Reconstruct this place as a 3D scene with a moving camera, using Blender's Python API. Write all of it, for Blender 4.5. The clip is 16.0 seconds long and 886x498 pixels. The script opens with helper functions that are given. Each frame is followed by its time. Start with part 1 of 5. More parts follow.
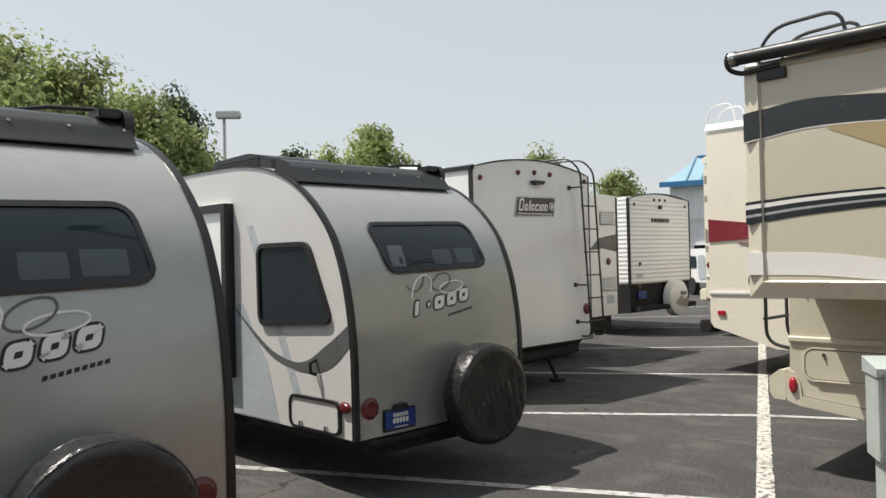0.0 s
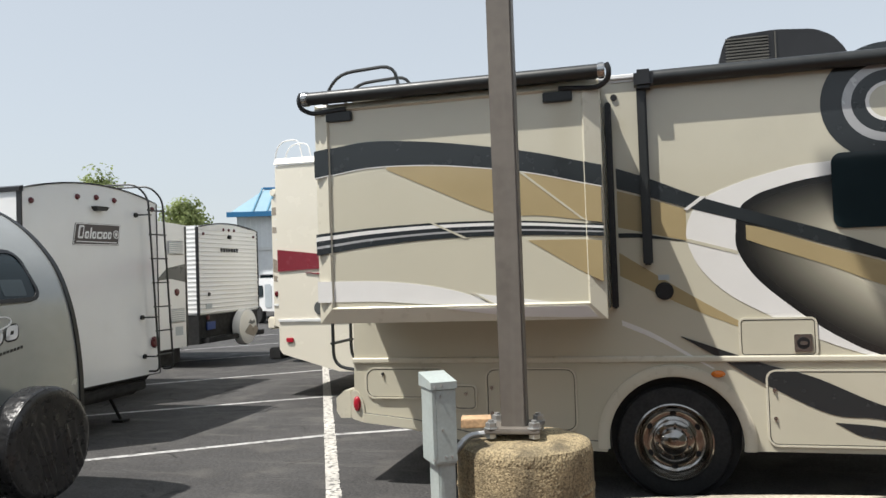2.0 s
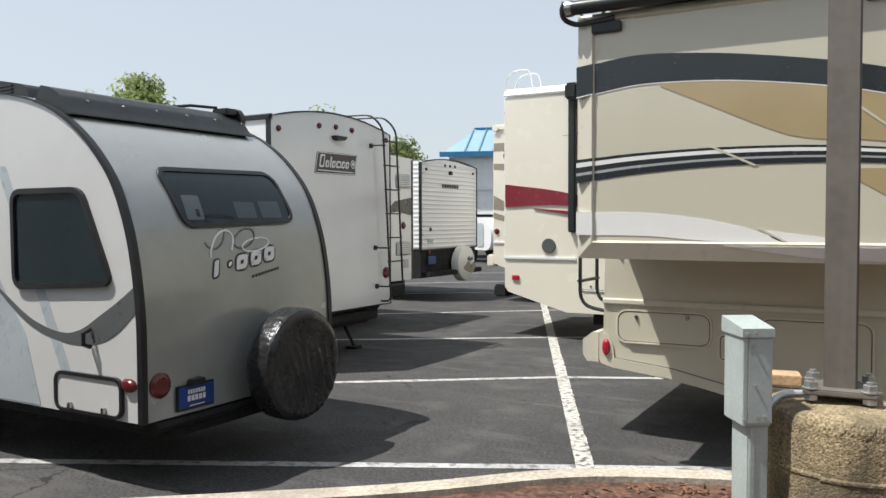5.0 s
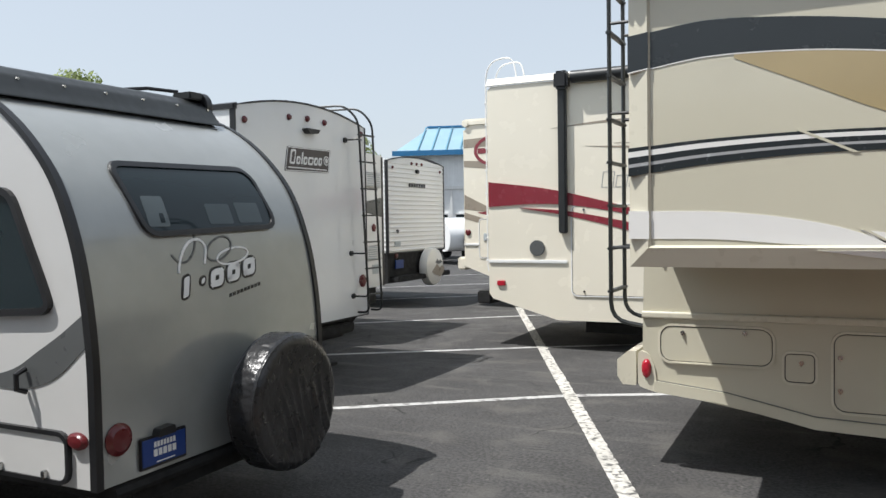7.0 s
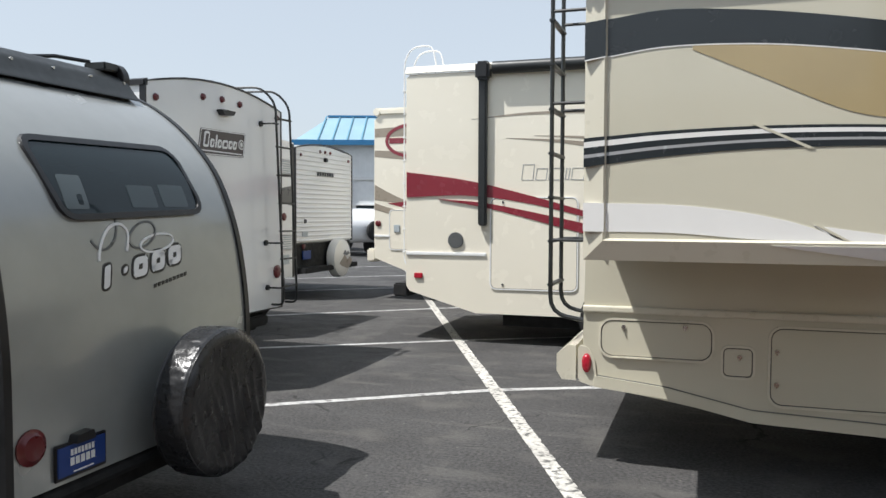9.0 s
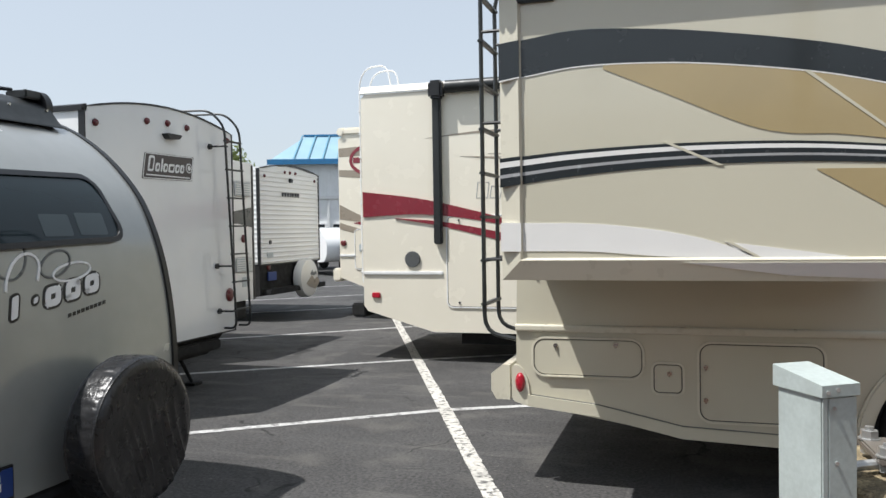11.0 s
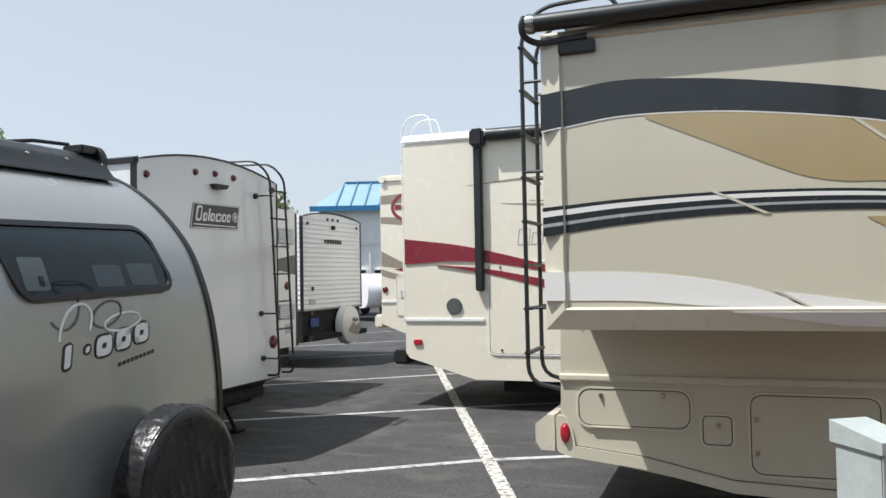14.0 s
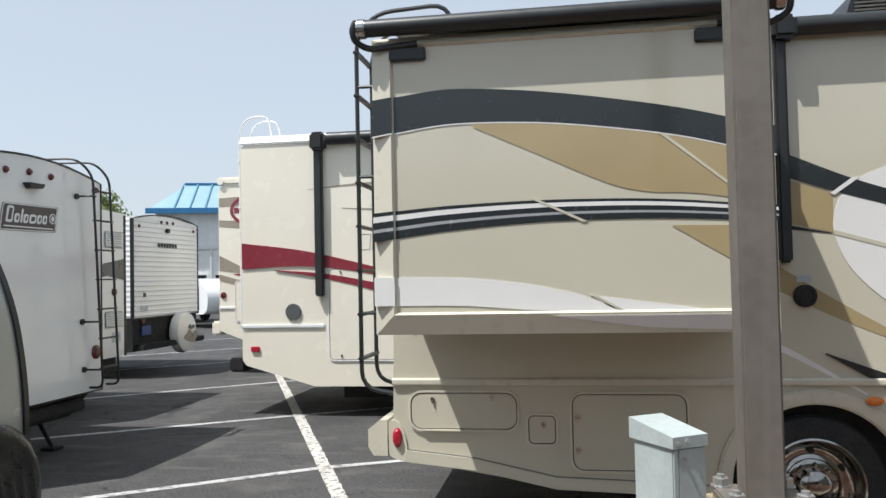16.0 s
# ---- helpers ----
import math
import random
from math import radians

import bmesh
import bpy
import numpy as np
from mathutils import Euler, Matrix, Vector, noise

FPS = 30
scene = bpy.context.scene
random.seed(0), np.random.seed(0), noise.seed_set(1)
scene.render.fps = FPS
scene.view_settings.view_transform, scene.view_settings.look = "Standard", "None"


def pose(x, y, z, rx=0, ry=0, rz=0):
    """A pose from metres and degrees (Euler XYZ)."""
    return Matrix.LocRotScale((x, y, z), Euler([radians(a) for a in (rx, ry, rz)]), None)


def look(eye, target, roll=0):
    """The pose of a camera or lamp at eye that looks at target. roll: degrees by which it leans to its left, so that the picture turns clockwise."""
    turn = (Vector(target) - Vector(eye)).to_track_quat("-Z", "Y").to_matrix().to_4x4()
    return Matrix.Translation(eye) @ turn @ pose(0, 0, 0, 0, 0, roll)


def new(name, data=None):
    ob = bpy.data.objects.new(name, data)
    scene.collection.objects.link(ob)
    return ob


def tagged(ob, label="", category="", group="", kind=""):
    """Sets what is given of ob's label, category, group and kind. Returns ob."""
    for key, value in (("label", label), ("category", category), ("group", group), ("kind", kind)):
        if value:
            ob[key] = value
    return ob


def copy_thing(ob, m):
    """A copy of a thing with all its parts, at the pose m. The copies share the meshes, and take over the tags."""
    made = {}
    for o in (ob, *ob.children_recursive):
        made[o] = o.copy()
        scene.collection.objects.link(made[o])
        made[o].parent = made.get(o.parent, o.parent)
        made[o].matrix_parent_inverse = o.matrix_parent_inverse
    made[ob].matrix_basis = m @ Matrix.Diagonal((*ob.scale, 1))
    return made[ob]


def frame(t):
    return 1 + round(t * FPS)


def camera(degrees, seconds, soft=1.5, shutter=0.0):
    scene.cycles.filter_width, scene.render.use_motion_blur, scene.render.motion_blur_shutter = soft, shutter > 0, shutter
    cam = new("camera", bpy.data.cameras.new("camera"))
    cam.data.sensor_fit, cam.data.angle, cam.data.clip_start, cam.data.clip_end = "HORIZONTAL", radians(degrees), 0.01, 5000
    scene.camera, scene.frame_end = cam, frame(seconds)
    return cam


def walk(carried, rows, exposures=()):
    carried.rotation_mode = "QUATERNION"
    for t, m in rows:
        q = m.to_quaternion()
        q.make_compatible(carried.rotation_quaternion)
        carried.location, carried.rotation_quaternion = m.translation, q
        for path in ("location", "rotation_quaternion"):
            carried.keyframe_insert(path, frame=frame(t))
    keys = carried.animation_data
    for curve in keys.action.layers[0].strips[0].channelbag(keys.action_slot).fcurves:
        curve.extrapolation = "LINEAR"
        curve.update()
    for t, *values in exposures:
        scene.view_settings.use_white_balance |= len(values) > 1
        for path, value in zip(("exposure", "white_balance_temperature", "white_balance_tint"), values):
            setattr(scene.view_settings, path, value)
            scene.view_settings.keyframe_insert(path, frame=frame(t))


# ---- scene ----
cam = camera(58.0, 16.0)
PATH = [
    (0, (0.558, 0.232, 1.703), (-0.874, 1.628, 1.723), -1.4),
    (0.5, (0.478, 0.175, 1.7), (-0.577, 1.874, 1.722), -2.1),
    (1, (0.491, 0.179, 1.698), (-0.278, 2.025, 1.722), -2.1),
    (1.5, (0.499, 0.193, 1.703), (-0.075, 2.108, 1.741), -2.0),
    (2, (0.508, 0.184, 1.708), (-0.019, 2.112, 1.77), -2.0),
    (2.5, (0.495, 0.158, 1.714), (-0.059, 2.077, 1.807), -2.0),
    (3, (0.478, 0.144, 1.714), (-0.165, 2.034, 1.819), -1.5),
    (3.5, (0.441, 0.15, 1.701), (-0.277, 2.014, 1.803), -0.9),
    (4, (0.342, 0.194, 1.664), (-0.615, 1.95, 1.659), -0.2),
    (4.2, (0.274, 0.251, 1.648), (-0.794, 1.94, 1.593), -0.2),
    (6.3, (-0.591, 0.933, 1.618), (-1.426, 2.748, 1.545), 0.1),
    (6.5, (-0.686, 1.007, 1.635), (-1.546, 2.811, 1.562), -0.4),
    (7, (-0.86, 1.117, 1.646), (-1.734, 2.914, 1.576), -0.9),
    (7.5, (-1.067, 1.16, 1.638), (-1.787, 3.025, 1.567), -0.2),
    (8, (-1.216, 1.189, 1.632), (-1.868, 3.078, 1.551), 0.1),
    (8.5, (-1.231, 1.201, 1.633), (-1.878, 3.092, 1.543), 0.0),
    (9, (-1.208, 1.214, 1.629), (-1.839, 3.11, 1.538), 0.2),
    (9.2, (-1.182, 1.236, 1.628), (-1.812, 3.132, 1.538), 0.2),
    (11.3, (-0.877, 1.333, 1.666), (-1.468, 3.243, 1.635), -0.9),
    (11.5, (-0.893, 1.331, 1.672), (-1.485, 3.242, 1.662), -0.8),
    (12, (-0.901, 1.332, 1.678), (-1.51, 3.237, 1.704), -0.9),
    (12.5, (-0.9, 1.344, 1.676), (-1.53, 3.241, 1.714), -1.0),
    (13, (-0.897, 1.346, 1.676), (-1.54, 3.239, 1.715), -1.0),
    (13.5, (-0.894, 1.336, 1.68), (-1.556, 3.222, 1.729), -1.1),
    (14, (-0.899, 1.317, 1.68), (-1.586, 3.194, 1.744), -1.1),
    (14.5, (-0.908, 1.315, 1.679), (-1.622, 3.182, 1.746), -0.9),
    (15, (-0.907, 1.323, 1.683), (-1.627, 3.188, 1.762), -0.7),
    (15.5, (-0.868, 1.341, 1.679), (-1.492, 3.239, 1.756), -0.8),
    (16, (-0.814, 1.357, 1.683), (-1.135, 3.33, 1.751), -1.2),
]

walk(cam, [(t, look(e, g, r)) for t, e, g, r in PATH], exposures=[(0.0, 0.58, 6750, 10), (2.0, 0.64, 6450, 10), (4.0, 0.64, 6400, 10), (7.0, 0.68, 6250, 10), (12.0, 0.66, 6200, 10), (16.0, 0.66, 6150, 10)])

# ---- light: high hazy sun from behind the trailers, pale sky ----
SUN_FROM = Vector((-0.39, -0.34, 1.0)).normalized()
world = bpy.data.worlds.new("sky")
scene.world = world
world.use_nodes = True
wn = world.node_tree
sky = wn.nodes.new("ShaderNodeTexSky")
sky.sky_type = "NISHITA"
sky.sun_disc = False
sky.sun_elevation = math.asin(SUN_FROM.z)
sky.sun_rotation = math.atan2(SUN_FROM.x, SUN_FROM.y)
sky.air_density, sky.dust_density, sky.ozone_density = 1.3, 1.0, 1.2
haze = wn.nodes.new("ShaderNodeHueSaturation")
haze.inputs["Saturation"].default_value = 0.46
wn.links.new(sky.outputs[0], haze.inputs["Color"])
veil = wn.nodes.new("ShaderNodeMix")
veil.data_type = "RGBA"
veil.inputs["Factor"].default_value = 0.68
veil.inputs["B"].default_value = (3.38, 3.75, 4.12, 1)
wn.links.new(haze.outputs[0], veil.inputs["A"])
wn.links.new(veil.outputs["Result"], wn.nodes["Background"].inputs[0])
wn.nodes["Background"].inputs[1].default_value = 0.112
sun_data = bpy.data.lights.new("sun", "SUN")
sun_data.energy, sun_data.angle, sun_data.color = 3.75, radians(0.6), (1.0, 0.96, 0.90)
sun = new("sun", sun_data)
sun.matrix_world = look(SUN_FROM * 60, (0, 0, 0))


# ---- materials ----
def material(name, color, rough=0.5, metal=0.0, vary=0.08, size=3.0, grain=0.0, grain_size=60.0, coat=0.0, bump=0.0, bump_size=40.0, stain=None, stain_size=1.2, stain_amount=0.0, stain_from=0.52, per_object=0.0):
    """A surface with colour variation at two scales, optional stains of a second colour and relief."""
    m = bpy.data.materials.new(name)
    m.use_nodes = True
    t = m.node_tree
    n, l = t.nodes, t.links
    b = n["Principled BSDF"]
    b.inputs["Roughness"].default_value = rough
    b.inputs["Metallic"].default_value = metal
    b.inputs["Coat Weight"].default_value = coat
    b.inputs["Coat Roughness"].default_value = 0.08
    co = n.new("ShaderNodeTexCoord")

    def noise_of(scale, detail=4.0):
        x = n.new("ShaderNodeTexNoise")
        x.inputs["Scale"].default_value = scale
        x.inputs["Detail"].default_value = detail
        l.new(co.outputs["Object"], x.inputs["Vector"])
        return x.outputs["Fac"]

    def mixed(kind, fac, a, c):
        x = n.new("ShaderNodeMix")
        x.data_type, x.blend_type = "RGBA", kind
        for sock, v in ((x.inputs["Factor"], fac), (x.inputs["A"], a), (x.inputs["B"], c)):
            if hasattr(v, "links"):
                l.new(v, sock)
            else:
                sock.default_value = v
        return x.outputs["Result"]

    def ramp(fac, lo, hi, a=0.0, c=1.0):
        x = n.new("ShaderNodeMapRange")
        l.new(fac, x.inputs[0])
        for k, v in zip((1, 2, 3, 4), (lo, hi, a, c)):
            x.inputs[k].default_value = v
        return x.outputs[0]

    col = (*color, 1)
    dark = (*[c * (1 - vary) for c in color], 1)
    light = (*[min(1, c * (1 + vary)) for c in color], 1)
    out = mixed("MIX", ramp(noise_of(size), 0.3, 0.7), dark, light)
    if grain:
        g = ramp(noise_of(grain_size, 2.0), 0.35, 0.65, 1 - grain, 1 + grain)
        gm = n.new("ShaderNodeVectorMath")
        gm.operation = "SCALE"
        l.new(out, gm.inputs[0])
        l.new(g, gm.inputs["Scale"])
        out = gm.outputs[0]
    if stain_amount:
        out = mixed("MIX", ramp(noise_of(stain_size, 8.0), stain_from, stain_from + 0.14, 0.0, stain_amount), out, (*stain, 1))
    if per_object:
        oi = n.new("ShaderNodeObjectInfo")
        pm = n.new("ShaderNodeVectorMath")
        pm.operation = "SCALE"
        l.new(out, pm.inputs[0])
        l.new(ramp(oi.outputs["Random"], 0, 1, 1 - per_object, 1 + per_object), pm.inputs["Scale"])
        out = pm.outputs[0]
    l.new(out, b.inputs["Base Color"])
    l.new(ramp(noise_of(size * 4), 0.3, 0.7, max(0.02, rough * 0.85), min(1, rough * 1.15)), b.inputs["Roughness"])
    if bump:
        bp = n.new("ShaderNodeBump")
        bp.inputs["Strength"].default_value = bump
        bp.inputs["Distance"].default_value = 0.01
        l.new(noise_of(bump_size, 6.0), bp.inputs["Height"])
        l.new(bp.outputs[0], b.inputs["Normal"])
    return m


ASPHALT = material("asphalt", (0.053, 0.051, 0.050), 0.88, vary=0.24, size=0.9, grain=0.42, grain_size=42, bump=0.7, bump_size=110, stain=(0.11, 0.104, 0.095), stain_size=1.9, stain_amount=0.55, stain_from=0.55)
LINE_PAINT = material("worn_line_paint", (0.43, 0.425, 0.415), 0.8, vary=0.16, size=2, grain=0.2, grain_size=40, stain=(0.11, 0.105, 0.10), stain_size=11, stain_amount=0.8, stain_from=0.51, bump=0.3)
OLD_LINE_PAINT = material("flaking_line_paint", (0.52, 0.50, 0.455), 0.8, vary=0.14, size=2, grain=0.14, grain_size=30, stain=(0.08, 0.078, 0.075), stain_size=19, stain_amount=0.95, stain_from=0.50, bump=0.5)
CONCRETE = material("weathered_concrete", (0.36, 0.285, 0.165), 0.92, vary=0.25, size=5, grain=0.35, grain_size=90, bump=0.6, bump_size=140, stain=(0.12, 0.10, 0.065), stain_size=4, stain_amount=0.7)
CURB = material("kerb_concrete", (0.46, 0.41, 0.33), 0.9, vary=0.15, size=2, grain=0.2, grain_size=50, bump=0.5, stain=(0.28, 0.24, 0.18), stain_size=3, stain_amount=0.5)
MULCH = material("bark_mulch", (0.10, 0.052, 0.033), 0.95, vary=0.4, size=8, grain=0.5, grain_size=30, bump=1.0, bump_size=25)
CHIP = material("bark_chip", (0.17, 0.085, 0.05), 0.95, vary=0.3, size=9, grain=0.3, grain_size=60)
POLE_PAINT = material("bronze_pole_paint", (0.145, 0.128, 0.108), 0.55, vary=0.1, size=2, grain=0.06, grain_size=20, stain=(0.2, 0.18, 0.155), stain_size=2.5, stain_amount=0.5)
GALV = material("galvanised_steel", (0.5, 0.5, 0.49), 0.45, 0.8, vary=0.15, size=20)
BOX_PAINT = material("grey_green_box_paint", (0.42, 0.47, 0.45), 0.45, vary=0.06, size=4, grain=0.05, stain=(0.33, 0.36, 0.34), stain_size=5, stain_amount=0.35)
CHROME = material("chrome", (0.46, 0.46, 0.45), 0.2, 1.0, vary=0.04)
WHEEL_CHROME = material("dull_wheel_chrome", (0.34, 0.325, 0.30), 0.15, 1.0, vary=0.12, size=9, stain=(0.16, 0.12, 0.08), stain_size=14, stain_amount=0.5)
SEAL_GREY = material("hatch_seal", (0.06, 0.058, 0.05), 0.6, vary=0.2, size=8)
BLACK = material("black_plastic", (0.012, 0.012, 0.013), 0.38, vary=0.2, size=6)
BLACK_METAL = material("black_awning_metal", (0.018, 0.020, 0.020), 0.42, vary=0.15, size=4)
RUBBER = material("tyre_rubber", (0.016, 0.016, 0.016), 0.8, vary=0.2, size=12, bump=0.2)
UNDER = material("black_underbody", (0.010, 0.010, 0.010), 0.8, vary=0.3)
VINYL = material("black_vinyl_cover", (0.020, 0.020, 0.021), 0.29, vary=0.2, size=5, bump=0.55, bump_size=26)
GLASS = material("tinted_glass", (0.014, 0.024, 0.028), 0.05, vary=0.15, size=1.5)
GLASS.node_tree.nodes["Principled BSDF"].inputs["Specular IOR Level"].default_value = 0.4
RED_LENS = material("red_lens", (0.11, 0.009, 0.012), 0.3, vary=0.15, coat=0.3)
BRIGHT_RED_LENS = material("bright_red_lens", (0.42, 0.012, 0.03), 0.3, vary=0.12, coat=0.3)
AMBER_LENS = material("amber_lens", (0.75, 0.20, 0.02), 0.25, vary=0.1, coat=0.5)
SILVER = material("silver_gelcoat", (0.36, 0.37, 0.355), 0.24, 0.32, vary=0.03, size=0.8, grain=0.02, grain_size=9, coat=0.45, bump=0.3, bump_size=1.3)
WHITE = material("white_fibreglass", (0.82, 0.82, 0.81), 0.22, vary=0.025, size=1.5, coat=0.7, stain=(0.74, 0.735, 0.71), stain_size=1.6, stain_amount=0.3)
# White set darker to tame full sun on the round trailers' sides.
TONED_WALL = material("white_toned_down_for_sun", (0.60, 0.595, 0.58), 0.35, vary=0.03, size=1.5, coat=0.2, stain=(0.54, 0.535, 0.515), stain_size=1.6, stain_amount=0.3)
# Paper whose colour already holds the dimming of the tinted glass.
DIMMED_NOTICE = material("notice_dimmed_by_tint", (0.11, 0.135, 0.14), 0.12, vary=0.06)
BADGE_DARK = material("brown_grey_badge", (0.075, 0.062, 0.062), 0.35, vary=0.06)
# Colour of far windows glimpsed through the pane, painted on.
THROUGH_VIEW = material("far_window_through_view", (0.055, 0.075, 0.08), 0.1, vary=0.06)
UNSEEN_WALL = material("dark_unseen_wall", (0.07, 0.075, 0.06), 0.9, vary=0.3, size=0.6)
WHITE_TRIM = material("white_trim", (0.78, 0.78, 0.77), 0.35, vary=0.04)
GREY_DECAL = material("grey_decal", (0.10, 0.105, 0.105), 0.3, vary=0.06)
LIGHT_GREY = material("light_grey_decal", (0.40, 0.44, 0.46), 0.3, vary=0.04)
BEIGE = material("beige_gelcoat", (0.55, 0.52, 0.41), 0.22, vary=0.02, size=1.0, coat=0.6, stain=(0.46, 0.43, 0.335), stain_size=1.4, stain_amount=0.3)
BEIGE_TRIM = material("pale_beige_trim", (0.60, 0.565, 0.455), 0.3, vary=0.03, coat=0.4)
CHARCOAL = material("charcoal_stripe", (0.021, 0.025, 0.027), 0.25, vary=0.06, coat=0.2)
TAN = material("tan_stripe", (0.38, 0.30, 0.16), 0.22, vary=0.04, coat=0.5)
STRIPE_WHITE = material("white_stripe", (0.76, 0.75, 0.72), 0.22, vary=0.02, coat=0.6)
STRIPE_SILVER = material("silver_stripe", (0.42, 0.42, 0.42), 0.25, 0.2, vary=0.03, coat=0.6)
CREAM = material("cream_gelcoat", (0.80, 0.75, 0.63), 0.25, vary=0.02, size=1.0, coat=0.5, stain=(0.76, 0.71, 0.59), stain_size=1.3, stain_amount=0.3)
BURGUNDY = material("burgundy_stripe", (0.22, 0.022, 0.035), 0.25, vary=0.05, coat=0.5)
TAUPE = material("taupe_stripe", (0.30, 0.255, 0.20), 0.3, vary=0.05, coat=0.4)
PLATE_BLUE = material("blue_plate", (0.012, 0.045, 0.21), 0.35, vary=0.08)
ROOF_BLUE = material("blue_metal_roof", (0.26, 0.40, 0.48), 0.4, vary=0.07, size=0.6)
ROOF_SEAM = material("blue_roof_seam", (0.11, 0.26, 0.36), 0.45, vary=0.07, size=0.6)
ROOF_DARK = material("blue_metal_gutter", (0.03, 0.17, 0.36), 0.4, vary=0.07, size=0.6)
SIDING = material("white_ribbed_siding", (0.84, 0.85, 0.85), 0.5, vary=0.05)
BARK = material("tree_bark", (0.10, 0.08, 0.06), 0.95, vary=0.3, size=6, bump=0.8)
LEAF = material("leaves", (0.32, 0.38, 0.15), 0.6, vary=0.35, size=0.8, per_object=0.15)
LEAF_DARK = material("dark_leaves", (0.075, 0.12, 0.055), 0.6, vary=0.35, size=0.8)


def see_through(m, share):
    """Leaves let part of the light through."""
    t = m.node_tree
    out = t.nodes["Material Output"]
    b = t.nodes["Principled BSDF"]
    tl = t.nodes.new("ShaderNodeBsdfTranslucent")
    mx = t.nodes.new("ShaderNodeMixShader")
    mx.inputs[0].default_value = share
    src = b.inputs["Base Color"].links[0].from_socket
    t.links.new(src, tl.inputs["Color"])
    t.links.new(b.outputs[0], mx.inputs[1])
    t.links.new(tl.outputs[0], mx.inputs[2])
    t.links.new(mx.outputs[0], out.inputs["Surface"])


see_through(LEAF, 0.6)
see_through(LEAF_DARK, 0.35)


def cracked(m, scale, dark, wide, wander=0.7, share=0.52):
    """Thin wandering cracks, broken up by a second pattern."""
    t = m.node_tree
    n, l = t.nodes, t.links
    b = n["Principled BSDF"]
    src = b.inputs["Base Color"].links[0].from_socket
    co = n.new("ShaderNodeTexCoord")
    wob = n.new("ShaderNodeTexNoise")
    wob.inputs["Scale"].default_value, wob.inputs["Detail"].default_value = 2.5, 6
    l.new(co.outputs["Object"], wob.inputs["Vector"])
    add = n.new("ShaderNodeVectorMath")
    add.operation = "MULTIPLY_ADD"
    l.new(wob.outputs["Color"], add.inputs[0])
    add.inputs[1].default_value = (wander, wander, 0)
    l.new(co.outputs["Object"], add.inputs[2])
    vo = n.new("ShaderNodeTexVoronoi")
    vo.feature = "DISTANCE_TO_EDGE"
    vo.inputs["Scale"].default_value = scale
    l.new(add.outputs[0], vo.inputs["Vector"])
    r = n.new("ShaderNodeMapRange")
    l.new(vo.outputs["Distance"], r.inputs[0])
    for k, v in zip((1, 2, 3, 4), (wide * 0.4, wide, 1.0, 0.0)):
        r.inputs[k].default_value = v
    gap = n.new("ShaderNodeTexNoise")
    gap.inputs["Scale"].default_value, gap.inputs["Detail"].default_value = 0.9, 4
    l.new(co.outputs["Object"], gap.inputs["Vector"])
    g = n.new("ShaderNodeMapRange")
    l.new(gap.outputs["Fac"], g.inputs[0])
    for k, v in zip((1, 2, 3, 4), (share, share + 0.07, 0.0, 0.9)):
        g.inputs[k].default_value = v
    mu = n.new("ShaderNodeMath")
    mu.operation = "MULTIPLY"
    l.new(r.outputs[0], mu.inputs[0])
    l.new(g.outputs[0], mu.inputs[1])
    mx = n.new("ShaderNodeMix")
    mx.data_type = "RGBA"
    l.new(mu.outputs[0], mx.inputs["Factor"])
    l.new(src, mx.inputs["A"])
    mx.inputs["B"].default_value = (*dark, 1)
    l.new(mx.outputs["Result"], b.inputs["Base Color"])


def speckled(m, scale, reach, colour):
    """Small specks, one in some cells of a fine pattern, and long scuffs of the same colour."""
    t = m.node_tree
    n, l = t.nodes, t.links
    b = n["Principled BSDF"]
    co = n.new("ShaderNodeTexCoord")
    vo = n.new("ShaderNodeTexVoronoi")
    vo.inputs["Scale"].default_value = scale
    l.new(co.outputs["Object"], vo.inputs["Vector"])
    mp = n.new("ShaderNodeMapping")
    mp.inputs["Rotation"].default_value = (0, 0, 0.5)
    mp.inputs["Scale"].default_value = (0.35, 2.4, 1)
    l.new(co.outputs["Object"], mp.inputs["Vector"])
    sc = n.new("ShaderNodeTexNoise")
    sc.inputs["Scale"].default_value, sc.inputs["Detail"].default_value = 2.2, 8
    l.new(mp.outputs[0], sc.inputs["Vector"])
    for sock, lo, hi, a, c in ((vo.outputs["Distance"], reach * 0.7, reach, 0.75, 0.0), (sc.outputs["Fac"], 0.58, 0.72, 0.0, 0.4)):
        r = n.new("ShaderNodeMapRange")
        l.new(sock, r.inputs[0])
        for k, v in zip((1, 2, 3, 4), (lo, hi, a, c)):
            r.inputs[k].default_value = v
        mx = n.new("ShaderNodeMix")
        mx.data_type = "RGBA"
        l.new(r.outputs[0], mx.inputs["Factor"])
        l.new(b.inputs["Base Color"].links[0].from_socket, mx.inputs["A"])
        mx.inputs["B"].default_value = (*colour, 1)
        l.new(mx.outputs["Result"], b.inputs["Base Color"])


speckled(ASPHALT, 7.0, 0.085, (0.15, 0.143, 0.13))
cracked(ASPHALT, 0.55, (0.012, 0.011, 0.011), 0.011)
cracked(ASPHALT, 1.6, (0.02, 0.019, 0.018), 0.012, 0.45, 0.60)


def streaked(m, colour, across, down, amount, start):
    """Stains that have run down an upright surface."""
    t = m.node_tree
    n, l = t.nodes, t.links
    b = n["Principled BSDF"]
    co = n.new("ShaderNodeTexCoord")
    mp = n.new("ShaderNodeMapping")
    mp.inputs["Scale"].default_value = (across, across, down)
    l.new(co.outputs["Object"], mp.inputs["Vector"])
    x = n.new("ShaderNodeTexNoise")
    x.inputs["Scale"].default_value, x.inputs["Detail"].default_value = 1.0, 7
    l.new(mp.outputs[0], x.inputs["Vector"])
